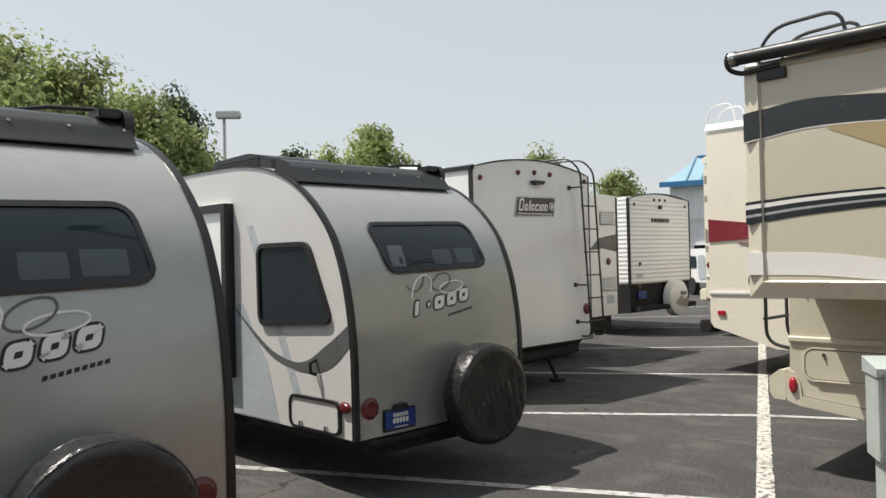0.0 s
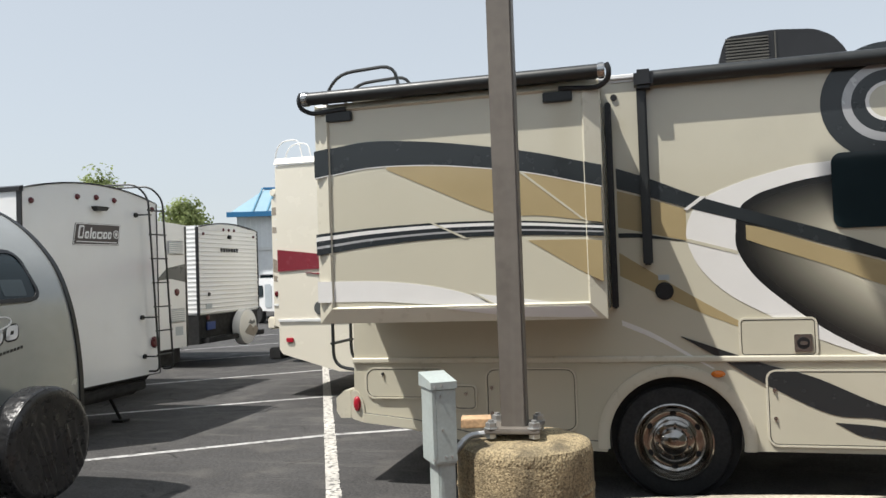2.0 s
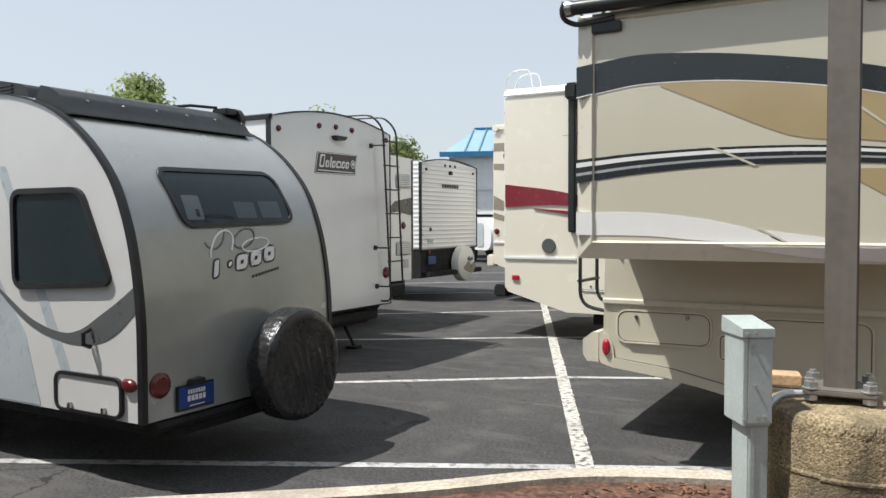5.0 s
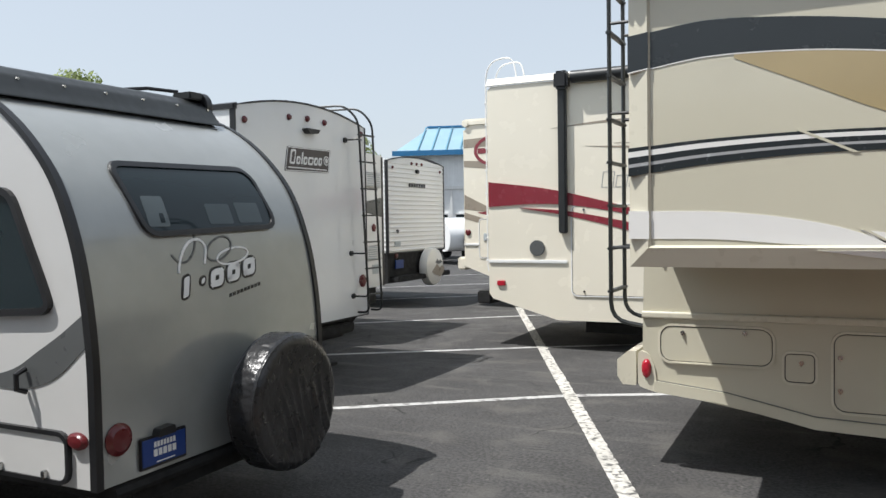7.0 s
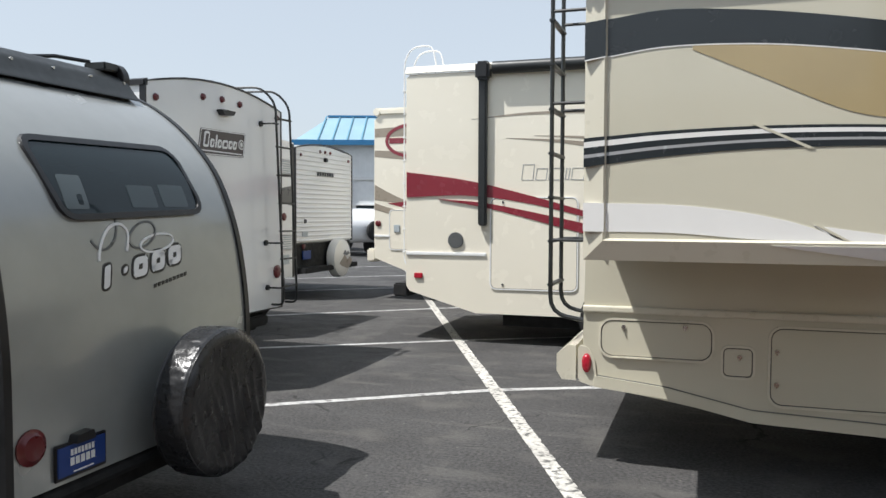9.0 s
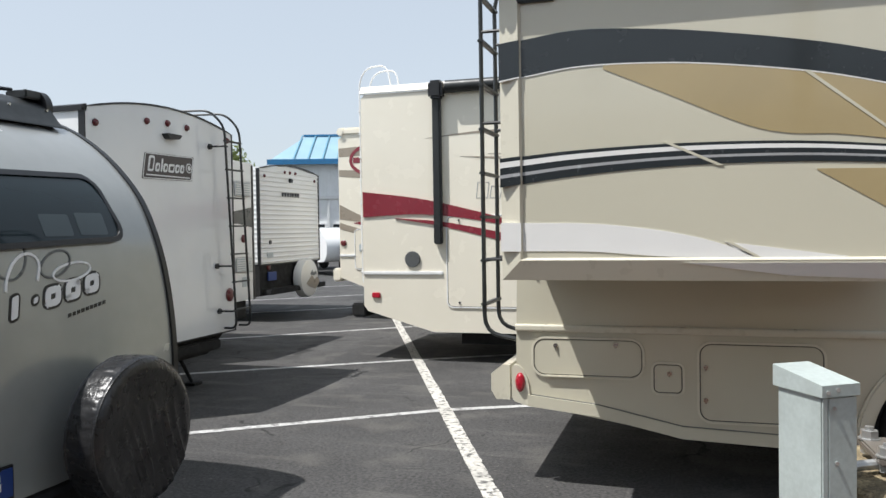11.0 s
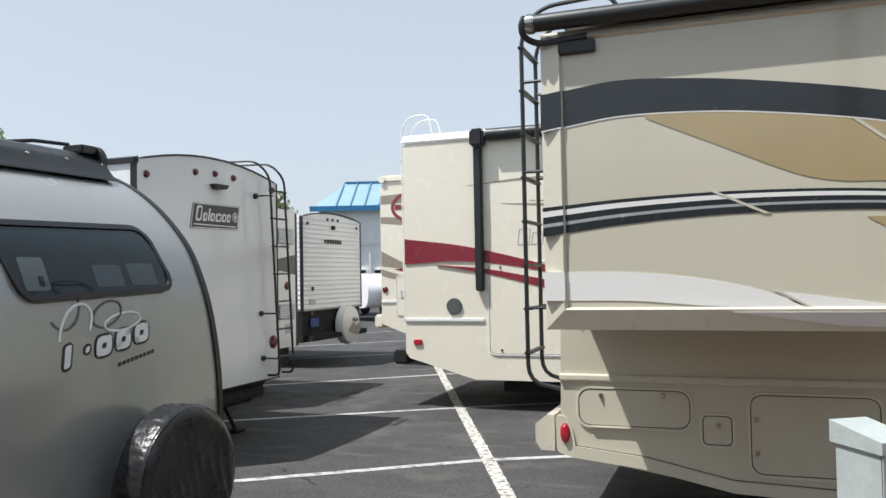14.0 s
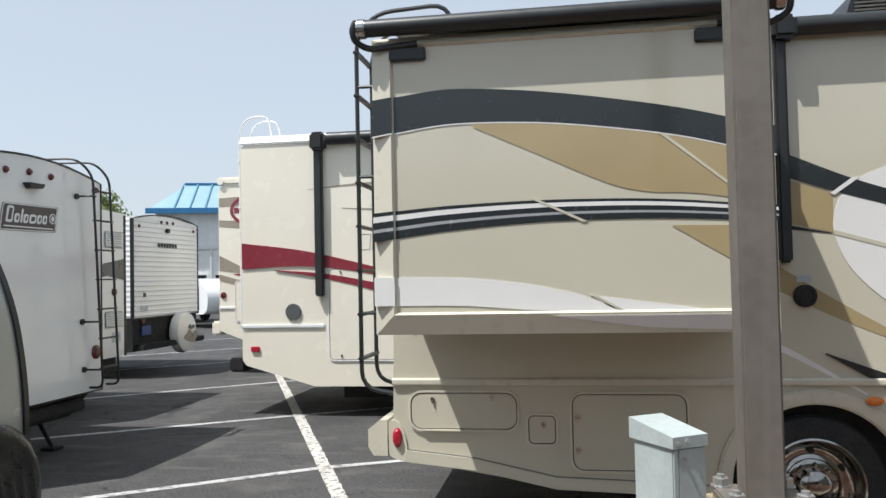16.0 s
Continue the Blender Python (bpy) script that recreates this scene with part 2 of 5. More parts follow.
    r = n.new("ShaderNodeMapRange")
    l.new(x.outputs["Fac"], r.inputs[0])
    for k, v in zip((1, 2, 3, 4), (start, start + 0.16, 0.0, amount)):
        r.inputs[k].default_value = v
    mx = n.new("ShaderNodeMix")
    mx.data_type = "RGBA"
    l.new(r.outputs[0], mx.inputs["Factor"])
    l.new(b.inputs["Base Color"].links[0].from_socket, mx.inputs["A"])
    mx.inputs["B"].default_value = (*colour, 1)
    l.new(mx.outputs["Result"], b.inputs["Base Color"])


# Dark dots painted for the shade inside small pits of the concrete.
speckled(CONCRETE, 75.0, 0.30, (0.10, 0.075, 0.045))
speckled(CONCRETE, 34.0, 0.22, (0.13, 0.10, 0.06))
streaked(CONCRETE, (0.075, 0.06, 0.04), 9.0, 1.6, 0.75, 0.5)
streaked(POLE_PAINT, (0.19, 0.172, 0.15), 14.0, 0.5, 0.4, 0.52)
WOOD = material("lumber", (0.50, 0.33, 0.19), 0.8, vary=0.15, size=14, grain=0.15)
GRASS = material("dry_grass_ground", (0.11, 0.13, 0.05), 0.95, vary=0.3, size=0.3, grain=0.3, grain_size=20)

# ---- builders ----
ORIGIN = {}


def thing(name, at, label, category, group="", kind=""):
    """An empty at the thing's base; its parts are given in the place's coordinates."""
    ob = new(name)
    ob.empty_display_size = 0.2
    ob.location = at
    ORIGIN[ob.name] = Vector(at)
    return tagged(ob, label, category, group, kind)


def mesh_of(name, bm, mat, smooth=False):
    bmesh.ops.recalc_face_normals(bm, faces=bm.faces[:])
    me = bpy.data.meshes.new(name)
    bm.to_mesh(me)
    bm.free()
    me.materials.append(mat)
    if smooth:
        for p in me.polygons:
            p.use_smooth = True
        me.set_sharp_from_angle(angle=radians(35))
    return me


def part(name, bm, mat, parent, label="", smooth=False):
    o = ORIGIN[parent.name]
    bmesh.ops.translate(bm, verts=bm.verts[:], vec=-o)
    ob = new(name, mesh_of(name, bm, mat, smooth))
    ob.parent = parent
    ORIGIN[ob.name] = o
    return tagged(ob, label)


def solid(name, bm, mat, label, category, group="", kind="", smooth=False):
    return tagged(new(name, mesh_of(name, bm, mat, smooth)), label, category, group, kind)


def bevelled(bm, width, segments=2):
    if width > 0:
        edges = [e for e in bm.edges if len(e.link_faces) == 2 and e.calc_face_angle(0) > 0.5]
        bmesh.ops.bevel(bm, geom=edges, offset=width, segments=segments, affect="EDGES", clamp_overlap=True)
    return bm


def box(x0, x1, y0, y1, z0, z1, bevel=0.0, turn=0.0, segments=2):
    bm = bmesh.new()
    c = Vector(((x0 + x1) / 2, (y0 + y1) / 2, (z0 + z1) / 2))
    bmesh.ops.create_cube(bm, size=1, matrix=Matrix.LocRotScale(c, Euler((0, 0, radians(turn))), Vector((abs(x1 - x0), abs(y1 - y0), abs(z1 - z0)))))
    return bevelled(bm, bevel, segments)


def prism(points, axis, a, b, bevel=0.0, segments=2):
    """A closed outline drawn on the two other axes (in x, y, z order), pushed along axis from a to b."""
    bm = bmesh.new()

    def at(p, v):
        q = list(p)
        q.insert("xyz".index(axis), v)
        return bm.verts.new(q)

    lo = [at(p, a) for p in points]
    hi = [at(p, b) for p in points]
    bm.faces.new(lo)
    bm.faces.new(hi)
    for i in range(len(points)):
        j = (i + 1) % len(points)
        bm.faces.new((lo[i], lo[j], hi[j], hi[i]))
    return bevelled(bm, bevel, segments)


def rounded(x0, x1, z0, z1, r, n=5):
    """A rounded rectangle's outline."""
    pts = []
    for cx, cz, a in ((x1 - r, z1 - r, 0), (x0 + r, z1 - r, 90), (x0 + r, z0 + r, 180), (x1 - r, z0 + r, 270)):
        for k in range(n + 1):
            t = radians(a + 90 * k / n)
            pts.append((cx + r * math.cos(t), cz + r * math.sin(t)))
    return pts


def smooth_outline(pts, r, n=4):
    """Rounds the corners of an outline."""
    out = []
    for i, p in enumerate(pts):
        p = Vector(p)
        a, b = Vector(pts[i - 1]), Vector(pts[(i + 1) % len(pts)])
        ra = min(r, (a - p).length * 0.45)
        rb = min(r, (b - p).length * 0.45)
        s, e = p + (a - p).normalized() * ra, p + (b - p).normalized() * rb
        for k in range(n + 1):
            t = k / n
            q = s * (1 - t) ** 2 + p * 2 * t * (1 - t) + e * t * t
            out.append(tuple(q))
    return out


def ring(outline, grow):
    """The outline moved outwards by grow."""
    c = sum((Vector(p) for p in outline), Vector((0, 0))) / len(outline)
    n = len(outline)
    out = []
    for i in range(n):
        d = (Vector(outline[(i + 1) % n]) - Vector(outline[i - 1]))
        if d.length < 1e-9:
            d = Vector((1, 0))
        nrm = Vector((d.y, -d.x)).normalized()
        if nrm.dot(Vector(outline[i]) - c) < 0:
            nrm = -nrm
        out.append(tuple(Vector(outline[i]) + nrm * grow))
    return out


def frame_of(outline, width, axis, a, b):
    """A closed frame between the outline and the outline grown by width, from a to b along axis."""
    bm = bmesh.new()
    outer = ring(outline, width)

    def at(p, v):
        q = list(p)
        q.insert("xyz".index(axis), v)
        return bm.verts.new(q)

    loops = [[at(p, v) for p in o] for o, v in ((outline, a), (outer, a), (outer, b), (outline, b))]
    n = len(outline)
    for k in range(4):
        p, q = loops[k], loops[(k + 1) % 4]
        for i in range(n):
            j = (i + 1) % n
            bm.faces.new((p[i], p[j], q[j], q[i]))
    return bm


def cyl(c, axis, r, h, n=24, bevel=0.0, r2=None):
    """A cylinder centred on c along axis."""
    bm = bmesh.new()
    turn = {"x": Euler((0, radians(90), 0)), "y": Euler((radians(-90), 0, 0)), "z": Euler((0, 0, 0))}[axis]
    bmesh.ops.create_cone(bm, cap_ends=True, segments=n, radius1=r, radius2=r if r2 is None else r2, depth=h, matrix=Matrix.LocRotScale(Vector(c), turn, None))
    return bevelled(bm, bevel)


def lathe(profile, c, axis, n=40, capped=False):
    """Turns (radius, along) pairs round an axis through c."""
    bm = bmesh.new()
    turn = {"x": Euler((0, radians(90), 0)), "y": Euler((radians(-90), 0, 0)), "z": Euler((0, 0, 0))}[axis].to_matrix().to_4x4()
    rows = []
    for r, h in profile:
        rows.append([bm.verts.new(Vector(c) + turn @ Vector((max(r, 1e-4) * math.cos(2 * math.pi * k / n), max(r, 1e-4) * math.sin(2 * math.pi * k / n), h))) for k in range(n)])
    for p, q in zip(rows, rows[1:]):
        for k in range(n):
            j = (k + 1) % n
            bm.faces.new((p[k], p[j], q[j], q[k]))
    for row, (r, _) in ((rows[0], profile[0]), (rows[-1], profile[-1])):
        if r < 1e-3 or capped:
            bm.faces.new(row)
    return bm


def tube(points, r, n=8, bend=0.0, steps=4):
    """A round bar along a line of points with rounded bends."""
    pts = [Vector(p) for p in points]
    if bend:
        out = [pts[0]]
        for i in range(1, len(pts) - 1):
            a, p, b = pts[i - 1], pts[i], pts[i + 1]
            s = p + (a - p).normalized() * min(bend, (a - p).length * 0.45)
            e = p + (b - p).normalized() * min(bend, (b - p).length * 0.45)
            for k in range(steps + 1):
                t = k / steps
                out.append(s * (1 - t) ** 2 + p * 2 * t * (1 - t) + e * t * t)
        pts = out + [pts[-1]]
    bm = bmesh.new()
    rows = []
    up = None
    for i, p in enumerate(pts):
        d = (pts[min(i + 1, len(pts) - 1)] - pts[max(i - 1, 0)]).normalized()
        if up is None:
            up = d.orthogonal().normalized()
        up = (up - d * up.dot(d)).normalized()
        side = d.cross(up)
        rows.append([bm.verts.new(p + r * (up * math.cos(2 * math.pi * k / n) + side * math.sin(2 * math.pi * k / n))) for k in range(n)])
    for a, b in zip(rows, rows[1:]):
        for k in range(n):
            j = (k + 1) % n
            bm.faces.new((a[k], a[j], b[j], b[k]))
    bm.faces.new(rows[0])
    bm.faces.new(rows[-1])
    return bm


def joined(*bms):
    out = bmesh.new()
    for b in bms:
        me = bpy.data.meshes.new("joined")
        b.to_mesh(me)
        b.free()
        out.from_mesh(me)
        bpy.data.meshes.remove(me)
    return out


def curve_through(knots, x):
    """A smooth height through (x, z) knots."""
    if x <= knots[0][0]:
        return knots[0][1]
    for i in range(len(knots) - 1):
        (xa, za), (xb, zb) = knots[i], knots[i + 1]
        if x <= xb:
            zp = knots[i - 1] if i > 0 else (xa - (xb - xa), za - (zb - za))
            zn = knots[i + 2] if i + 2 < len(knots) else (xb + (xb - xa), zb + (zb - za))
            t = (x - xa) / (xb - xa)
            ma = (zb - zp[1]) / (xb - zp[0]) * (xb - xa)
            mb = (zn[1] - za) / (zn[0] - xa) * (xb - xa)
            return (2 * t ** 3 - 3 * t * t + 1) * za + (t ** 3 - 2 * t * t + t) * ma + (-2 * t ** 3 + 3 * t * t) * zb + (t ** 3 - t * t) * mb
    return knots[-1][1]


def band(top, bottom, y, depth, steps=24):
    """A painted stripe on a side that faces -y, between two smooth lines; depth: how proud it lies."""
    x0, x1 = max(top[0][0], bottom[0][0]), min(top[-1][0], bottom[-1][0])
    xs = [x0 + (x1 - x0) * k / steps for k in range(steps + 1)]
    bm = bmesh.new()
    rows = []
    for x in xs:
        zt, zb = curve_through(top, x), curve_through(bottom, x)
        zt = max(zt, zb + 0.002)
        rows.append([bm.verts.new(v) for v in ((x, y - depth, zb), (x, y - depth, zt), (x, y + 0.004, zt), (x, y + 0.004, zb))])
    for a, b in zip(rows, rows[1:]):
        for k in range(4):
            bm.faces.new((a[k], a[(k + 1) % 4], b[(k + 1) % 4], b[k]))
    bm.faces.new(rows[0])
    bm.faces.new(rows[-1])
    return bm


def shades(a, b, n):
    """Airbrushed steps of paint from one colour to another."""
    return [material("airbrushed_paint", tuple(x + (y - x) * ((k + 0.5) / n) ** 1.9 for x, y in zip(a, b)), 0.22, vary=0.03, coat=0.6) for k in range(n)]


AIRBRUSH = shades((0.012, 0.012, 0.012), (0.50, 0.47, 0.37), 44)

# ---- ground, lines, island ----
bm = bmesh.new()
bmesh.ops.create_grid(bm, x_segments=40, y_segments=40, size=400)
solid("ground", bm, ASPHALT, "dark grey weathered asphalt of a vehicle lot", "ground", kind="structure")


def stripe(name, a, b, width, mat, label, z=0.004):
    a, b = Vector((*a, 0)), Vector((*b, 0))
    d = (b - a).normalized()
    s = Vector((-d.y, d.x, 0)) * width / 2
    n = max(2, int((b - a).length / 0.025))
    bite = 0.09 if width < 0.12 else 0.15
    bm = bmesh.new()
    rnd = random.Random(name + str(a))
    rows = []
    for k in range(n + 1):
        p = a + (b - a) * k / n
        j = 1.0 + bite * 0.4 * (noise.noise(Vector((k * 0.35, 1, z * 900))) + rnd.uniform(-0.3, 0.3))
        i = 1.0 + bite * (noise.noise(Vector((k * 0.3, 7, z * 900))) + noise.noise(Vector((k * 0.03, 3, 0))) + rnd.uniform(-0.5, 0.3))
        rows.append((bm.verts.new(p + s * j + Vector((0, 0, z))), bm.verts.new(p - s * i + Vector((0, 0, z)))))
    for p, q in zip(rows, rows[1:]):
        bm.faces.new((p[0], p[1], q[1], q[0]))
    return solid(name, bm, mat, label, "line", kind="structure")


stripe("lane_line", (-1.77, 5.41), (-10.22, 24.3), 0.12, OLD_LINE_PAINT, "flaking thick white painted line along the lane", 0.006)
for a, west, east, left, right in (((-1.95, 5.41), 27.2, 26.5, 4.5, 1.2), ((-3.05, 8.27), 35.5, 25.5, 5.5, 5.0), ((-4.24, 10.86), 32.8, 30.0, 6.5, 5.0), ((-5.5, 14.05), 38.8, 38.8, 7.0, 6.0), ((-7.15, 17.62), 39.0, 39.0, 7.0, 6.0), ((-8.5, 20.6), 41.0, 41.0, 7.0, 6.0), ((-10.0, 24.0), 42.0, 42.0, 7.0, 6.0)):
    for heading, reach in ((west + 180, left), (east, right)):
        h = radians(heading)
        stripe("stall_line", a, (a[0] + math.cos(h) * reach, a[1] + math.sin(h) * reach), 0.10, LINE_PAINT, "worn white painted stall line on asphalt")

ISLAND = smooth_outline([(4.5, 6.15), (1.66, 6.04), (0.76, 5.92), (0.04, 5.70), (-1.12, 5.28), (-1.75, 4.98), (-2.42, 4.25), (-3.95, 3.05), (-4.3, 2.7), (-4.0, 2.35), (-2.2, 2.2), (-2.0, -4.0), (4.5, -4.0)], 0.4)
INNER = ring(ISLAND, -0.16)
island = thing("planting_island", (0, 2, 0), "kerbed island bedded with brown bark mulch", "island", kind="structure")
part("kerb", bevelled(frame_of(INNER, 0.16, "z", -0.05, 0.15), 0.02), CURB, island, "pale worn concrete kerb")
part("mulch_bed", prism(INNER, "z", -0.05, 0.115), MULCH, island, "brown bark mulch")


def chips():
    rnd = random.Random(5)
    verts, faces = [], []
    for _ in range(5200):
        x, y = rnd.uniform(-2.2, 2.5), rnd.uniform(2.6, 5.9)
        if y > 5.05 + 0.3 * (x + 1.2) or (x < -1.2 and y > 4.6 + 1.2 * (x + 1.6)):
            continue
        a, l, w = rnd.uniform(0, 6.3), rnd.uniform(0.012, 0.04), rnd.uniform(0.004, 0.011)
        tilt = rnd.uniform(-0.4, 0.4)
        u = Vector((math.cos(a), math.sin(a), tilt)) * l
        v = Vector((-math.sin(a), math.cos(a), rnd.uniform(-0.5, 0.5))) * w
        c = Vector((x, y, 0.12 + rnd.uniform(0, 0.012)))
        k = len(verts)
        verts += [c - u - v, c + u - v, c + u + v, c - u + v, c + Vector((0, 0, 0.009))]
        faces += [(k, k + 1, k + 4), (k + 1, k + 2, k + 4), (k + 2, k + 3, k + 4), (k + 3, k, k + 4)]
    me = bpy.data.meshes.new("bark_chips")
    me.from_pydata([tuple(v) for v in verts], [], faces)
    me.materials.append(CHIP)
    return tagged(new("bark_chips", me), "loose brown bark chips on the island", "mulch", kind="stuff")


chips()

# plain unseen wall behind the camera, added to close the lot and dim reflections
for a in ((6.6, 7.0, -12.0, 4.4), (-12.0, 7.0, -12.4, -12.0)):
    solid("wall_boundary", box(*a, 0.0, 4.6), UNSEEN_WALL, "plain dark unseen wall added to dim reflections on the trailers", "wall", kind="structure")

# ---- lamp post on its concrete base, service box ----
PX, PY = -0.228, 4.12
QX, QY = -0.19, 4.14
base = thing("concrete_pier", (QX, QY, 0.1), "round weathered concrete footing with form ridges", "footing")
prof = [(0.336, 0.008 * k) for k in range(92)]
crown = [(0.336, 0.728), (0.333, 0.742), (0.326, 0.760), (0.312, 0.775), (0.29, 0.783), (0.26, 0.788), (0.22, 0.792), (0.17, 0.796), (0.12, 0.799), (0.06, 0.80), (0.0, 0.80)]


def weathered(bm):
    """Pitted concrete with a crumbling rim and two form seams."""
    for v in bm.verts:
        d = v.co - Vector((QX, QY, 0.1))
        r, a = math.hypot(d.x, d.y), math.atan2(d.y, d.x)
        if r < 0.01:
            continue
        q = v.co * 1.0
        pits = max(0.0, noise.noise(q * 95) - 0.05) * 0.006 + max(0.0, noise.noise(q * 45) - 0.2) * 0.005
        rim = max(0.0, 1 - abs(d.z - 0.735) / 0.06)
        grow = -pits * (0.45 + 1.0 * rim) + 0.0015 * noise.noise(q * 7) - rim * 0.008 * max(0.0, noise.noise(q * 17) + 0.25)
        seam = 0.02 * math.sin(a - 0.4)
        for ridge in (0.20, 0.56):
            if abs(d.z - ridge - seam) < 0.008:
                grow += 0.005
        k = (r + grow) / r
        v.co.x, v.co.y = QX + d.x * k, QY + d.y * k
        if d.z > 0.77:
            v.co.z += 0.007 * noise.noise(q * 9) * min(1, r / 0.2) + 0.003 * noise.noise(q * 40) - 0.004
    return bm


part("shaft", weathered(lathe(prof, (QX, QY, 0.1), "z", 260)), CONCRETE, base)
part("top_surface", weathered(lathe(crown, (QX, QY, 0.1), "z", 260)), CONCRETE, base, "crumbling weathered top")

post = thing("lamp_post", (PX, PY, 0.895), "tall square bronze-painted lamp post on a base plate", "lamp post")
tw = 3.0
part("pole", box(PX - 0.062, PX + 0.062, PY - 0.062, PY + 0.062, 0.93, 8.2, 0.008, tw), POLE_PAINT, post)
part("base_plate", box(PX - 0.135, PX + 0.135, PY - 0.135, PY + 0.135, 0.925, 0.95, 0.006, tw), POLE_PAINT, post)
for sx in (-1, 1):
    for sy in (-1, 1):
        c = Matrix.Rotation(radians(tw), 2) @ Vector((sx * 0.105, sy * 0.105))
        x, y = PX + c.x, PY + c.y
        b = part("anchor_bolt", joined(cyl((x, y, 0.945), "z", 0.014, 0.09, 10), cyl((x, y, 0.964), "z", 0.028, 0.028, 6), cyl((x, y, 0.915), "z", 0.028, 0.022, 6), cyl((x, y, 0.951), "z", 0.034, 0.005, 14)), GALV, post, "weathered steel anchor bolt with nuts")
part("lamp_head", box(PX - 0.5, PX + 0.1, PY - 0.2, PY + 0.2, 8.2, 8.4, 0.03, tw), POLE_PAINT, post)

BX, BY, BT = -0.548, 3.86, 33.0
sbox = thing("service_box", (BX, BY, 0.1), "pale grey-green metal electrical box on a post", "electrical box")
part("box_body", box(BX - 0.056, BX + 0.056, BY - 0.093, BY + 0.093, 0.82, 1.20, 0.006, BT), BOX_PAINT, sbox)
part("lid", bevelled(prism([(-0.102, 1.172), (0.102, 1.172), (0.102, 1.236), (-0.102, 1.206)], "x", -0.064, 0.064), 0.004), BOX_PAINT, sbox)
lid = sbox.children[-1]
lid.data.transform(Matrix.Translation(ORIGIN[sbox.name]))
lid.data.transform(Matrix.Translation((BX, BY, 0)) @ Matrix.Rotation(radians(BT), 4, "Z"))
lid.data.transform(Matrix.Translation(-ORIGIN[sbox.name]))
part("pedestal", box(BX - 0.030, BX + 0.053, BY - 0.075, BY + 0.075, 0.08, 0.83, 0.005, BT), BOX_PAINT, sbox)


def on_box(name, x0, x1, y0, y1, z0, z1, bevel, mat, label=""):
    """A plate given in the box's own turned axes."""
    bm = box(x0, x1, y0, y1, z0, z1, bevel)
    bmesh.ops.transform(bm, matrix=Matrix.Translation((BX, BY, 0)) @ Matrix.Rotation(radians(BT), 4, "Z"), verts=bm.verts[:])
    return part(name, bm, mat, sbox, label)


on_box("front_cover", -0.038, 0.057, -0.097, -0.091, 0.835, 1.168, 0.001, BOX_PAINT)
on_box("corner_flange", -0.057, -0.041, -0.0965, -0.091, 0.835, 1.168, 0.001, BOX_PAINT)
on_box("pedestal_channel", -0.024, -0.004, -0.085, -0.073, 0.11, 0.83, 0.002, BOX_PAINT)
for dx, z in ((-0.045, 1.186), (-0.012, 1.192), (-0.02, 1.14), (0.0, 0.86), (0.03, 0.86), (-0.012, 0.985), (-0.056, 0.85)):
    p = Vector((BX, BY)) + Matrix.Rotation(radians(BT), 2) @ Vector((dx, -0.104 if z > 1.17 else -0.099))
    part("screw", cyl((p.x, p.y, z), "y", 0.0055, 0.008, 10), GALV, sbox, "small steel screw")
solid("wood_block", box(-0.56, -0.40, 4.28, 4.42, 0.895, 0.94, 0.004, 12), WOOD, "short offcut of pale lumber on the footing", "wood")
solid("conduit", tube([(-0.50, 3.93, 0.84), (-0.44, 4.0, 0.915), (-0.28, 4.05, 0.925)], 0.016, 10, 0.04), GALV, "grey metal conduit over the footing edge", "conduit", smooth=True)


# ---- shared vehicle parts ----
def wheel_on(parent, c, r, rim_r, width=0.24, shiny=CHROME):
    """A road wheel whose outer face looks towards -y."""
    x, y, z = c
    w = part("wheel", lathe([(rim_r * 0.98, 0), (r * 0.86, 0.0), (r * 0.96, 0.018), (r, 0.05), (r, width - 0.05), (r * 0.96, width), (rim_r, width)], (x, y, z), "y", 48), RUBBER, parent, "black rubber tyre", smooth=True)
    part("rim", lathe([(rim_r, 0.0), (rim_r * 1.01, -0.012), (rim_r * 0.97, -0.016), (rim_r * 0.92, 0.0), (rim_r * 0.89, 0.04), (rim_r * 0.84, 0.062), (rim_r * 0.74, 0.078), (rim_r * 0.60, 0.076), (rim_r * 0.54, 0.066), (rim_r * 0.53, 0.056), (rim_r * 0.50, 0.050), (rim_r * 0.36, 0.048), (rim_r * 0.345, 0.02), (rim_r * 0.33, -0.015), (rim_r * 0.25, -0.034), (rim_r * 0.12, -0.042), (0.0, -0.044)], (x, y, z), "y", 64), shiny, w, "dull chromed steel rim with a domed hub", smooth=True)
    part("hub_bolt", cyl((x, y - 0.048, z), "y", 0.014, 0.016, 6), shiny, w)
    for k in range(10):
        a = k * math.pi / 5 + 0.2
        part("lug_nut", lathe([(0.012, 0.03), (0.012, -0.008), (0.008, -0.016), (0, -0.018)], (x + rim_r * 0.44 * math.cos(a), y + 0.032, z + rim_r * 0.44 * math.sin(a)), "y", 10), shiny, w, smooth=True)
    # Near-black ovals on the closed rim stand in for shaded openings.
    for k in range(6):
        a = k * math.pi / 3 + 0.52
        bm = cyl((0, 0, 0), "y", 0.022, 0.012, 14)
        bmesh.ops.transform(bm, matrix=Matrix.Translation((x + rim_r * 0.70 * math.cos(a), y + 0.076, z + rim_r * 0.70 * math.sin(a))) @ Matrix.Rotation(-a, 4, "Y") @ Matrix.Diagonal((0.7, 1, 1.1, 1)), verts=bm.verts[:])
        part("hand_hole", bm, UNDER, w)
    return w


def hatch(parent, name, x0, x1, z0, z1, y, mat, trim, r=0.04, locks=(), label=""):
    out = rounded(x0, x1, z0, z1, r)
    h = part(name, prism(out, "y", y - 0.010, y + 0.01, 0.003, 1), mat, parent, label)
    part("seal", frame_of(ring(out, 0.001), 0.006, "y", y - 0.004, y + 0.01), SEAL_GREY, h)
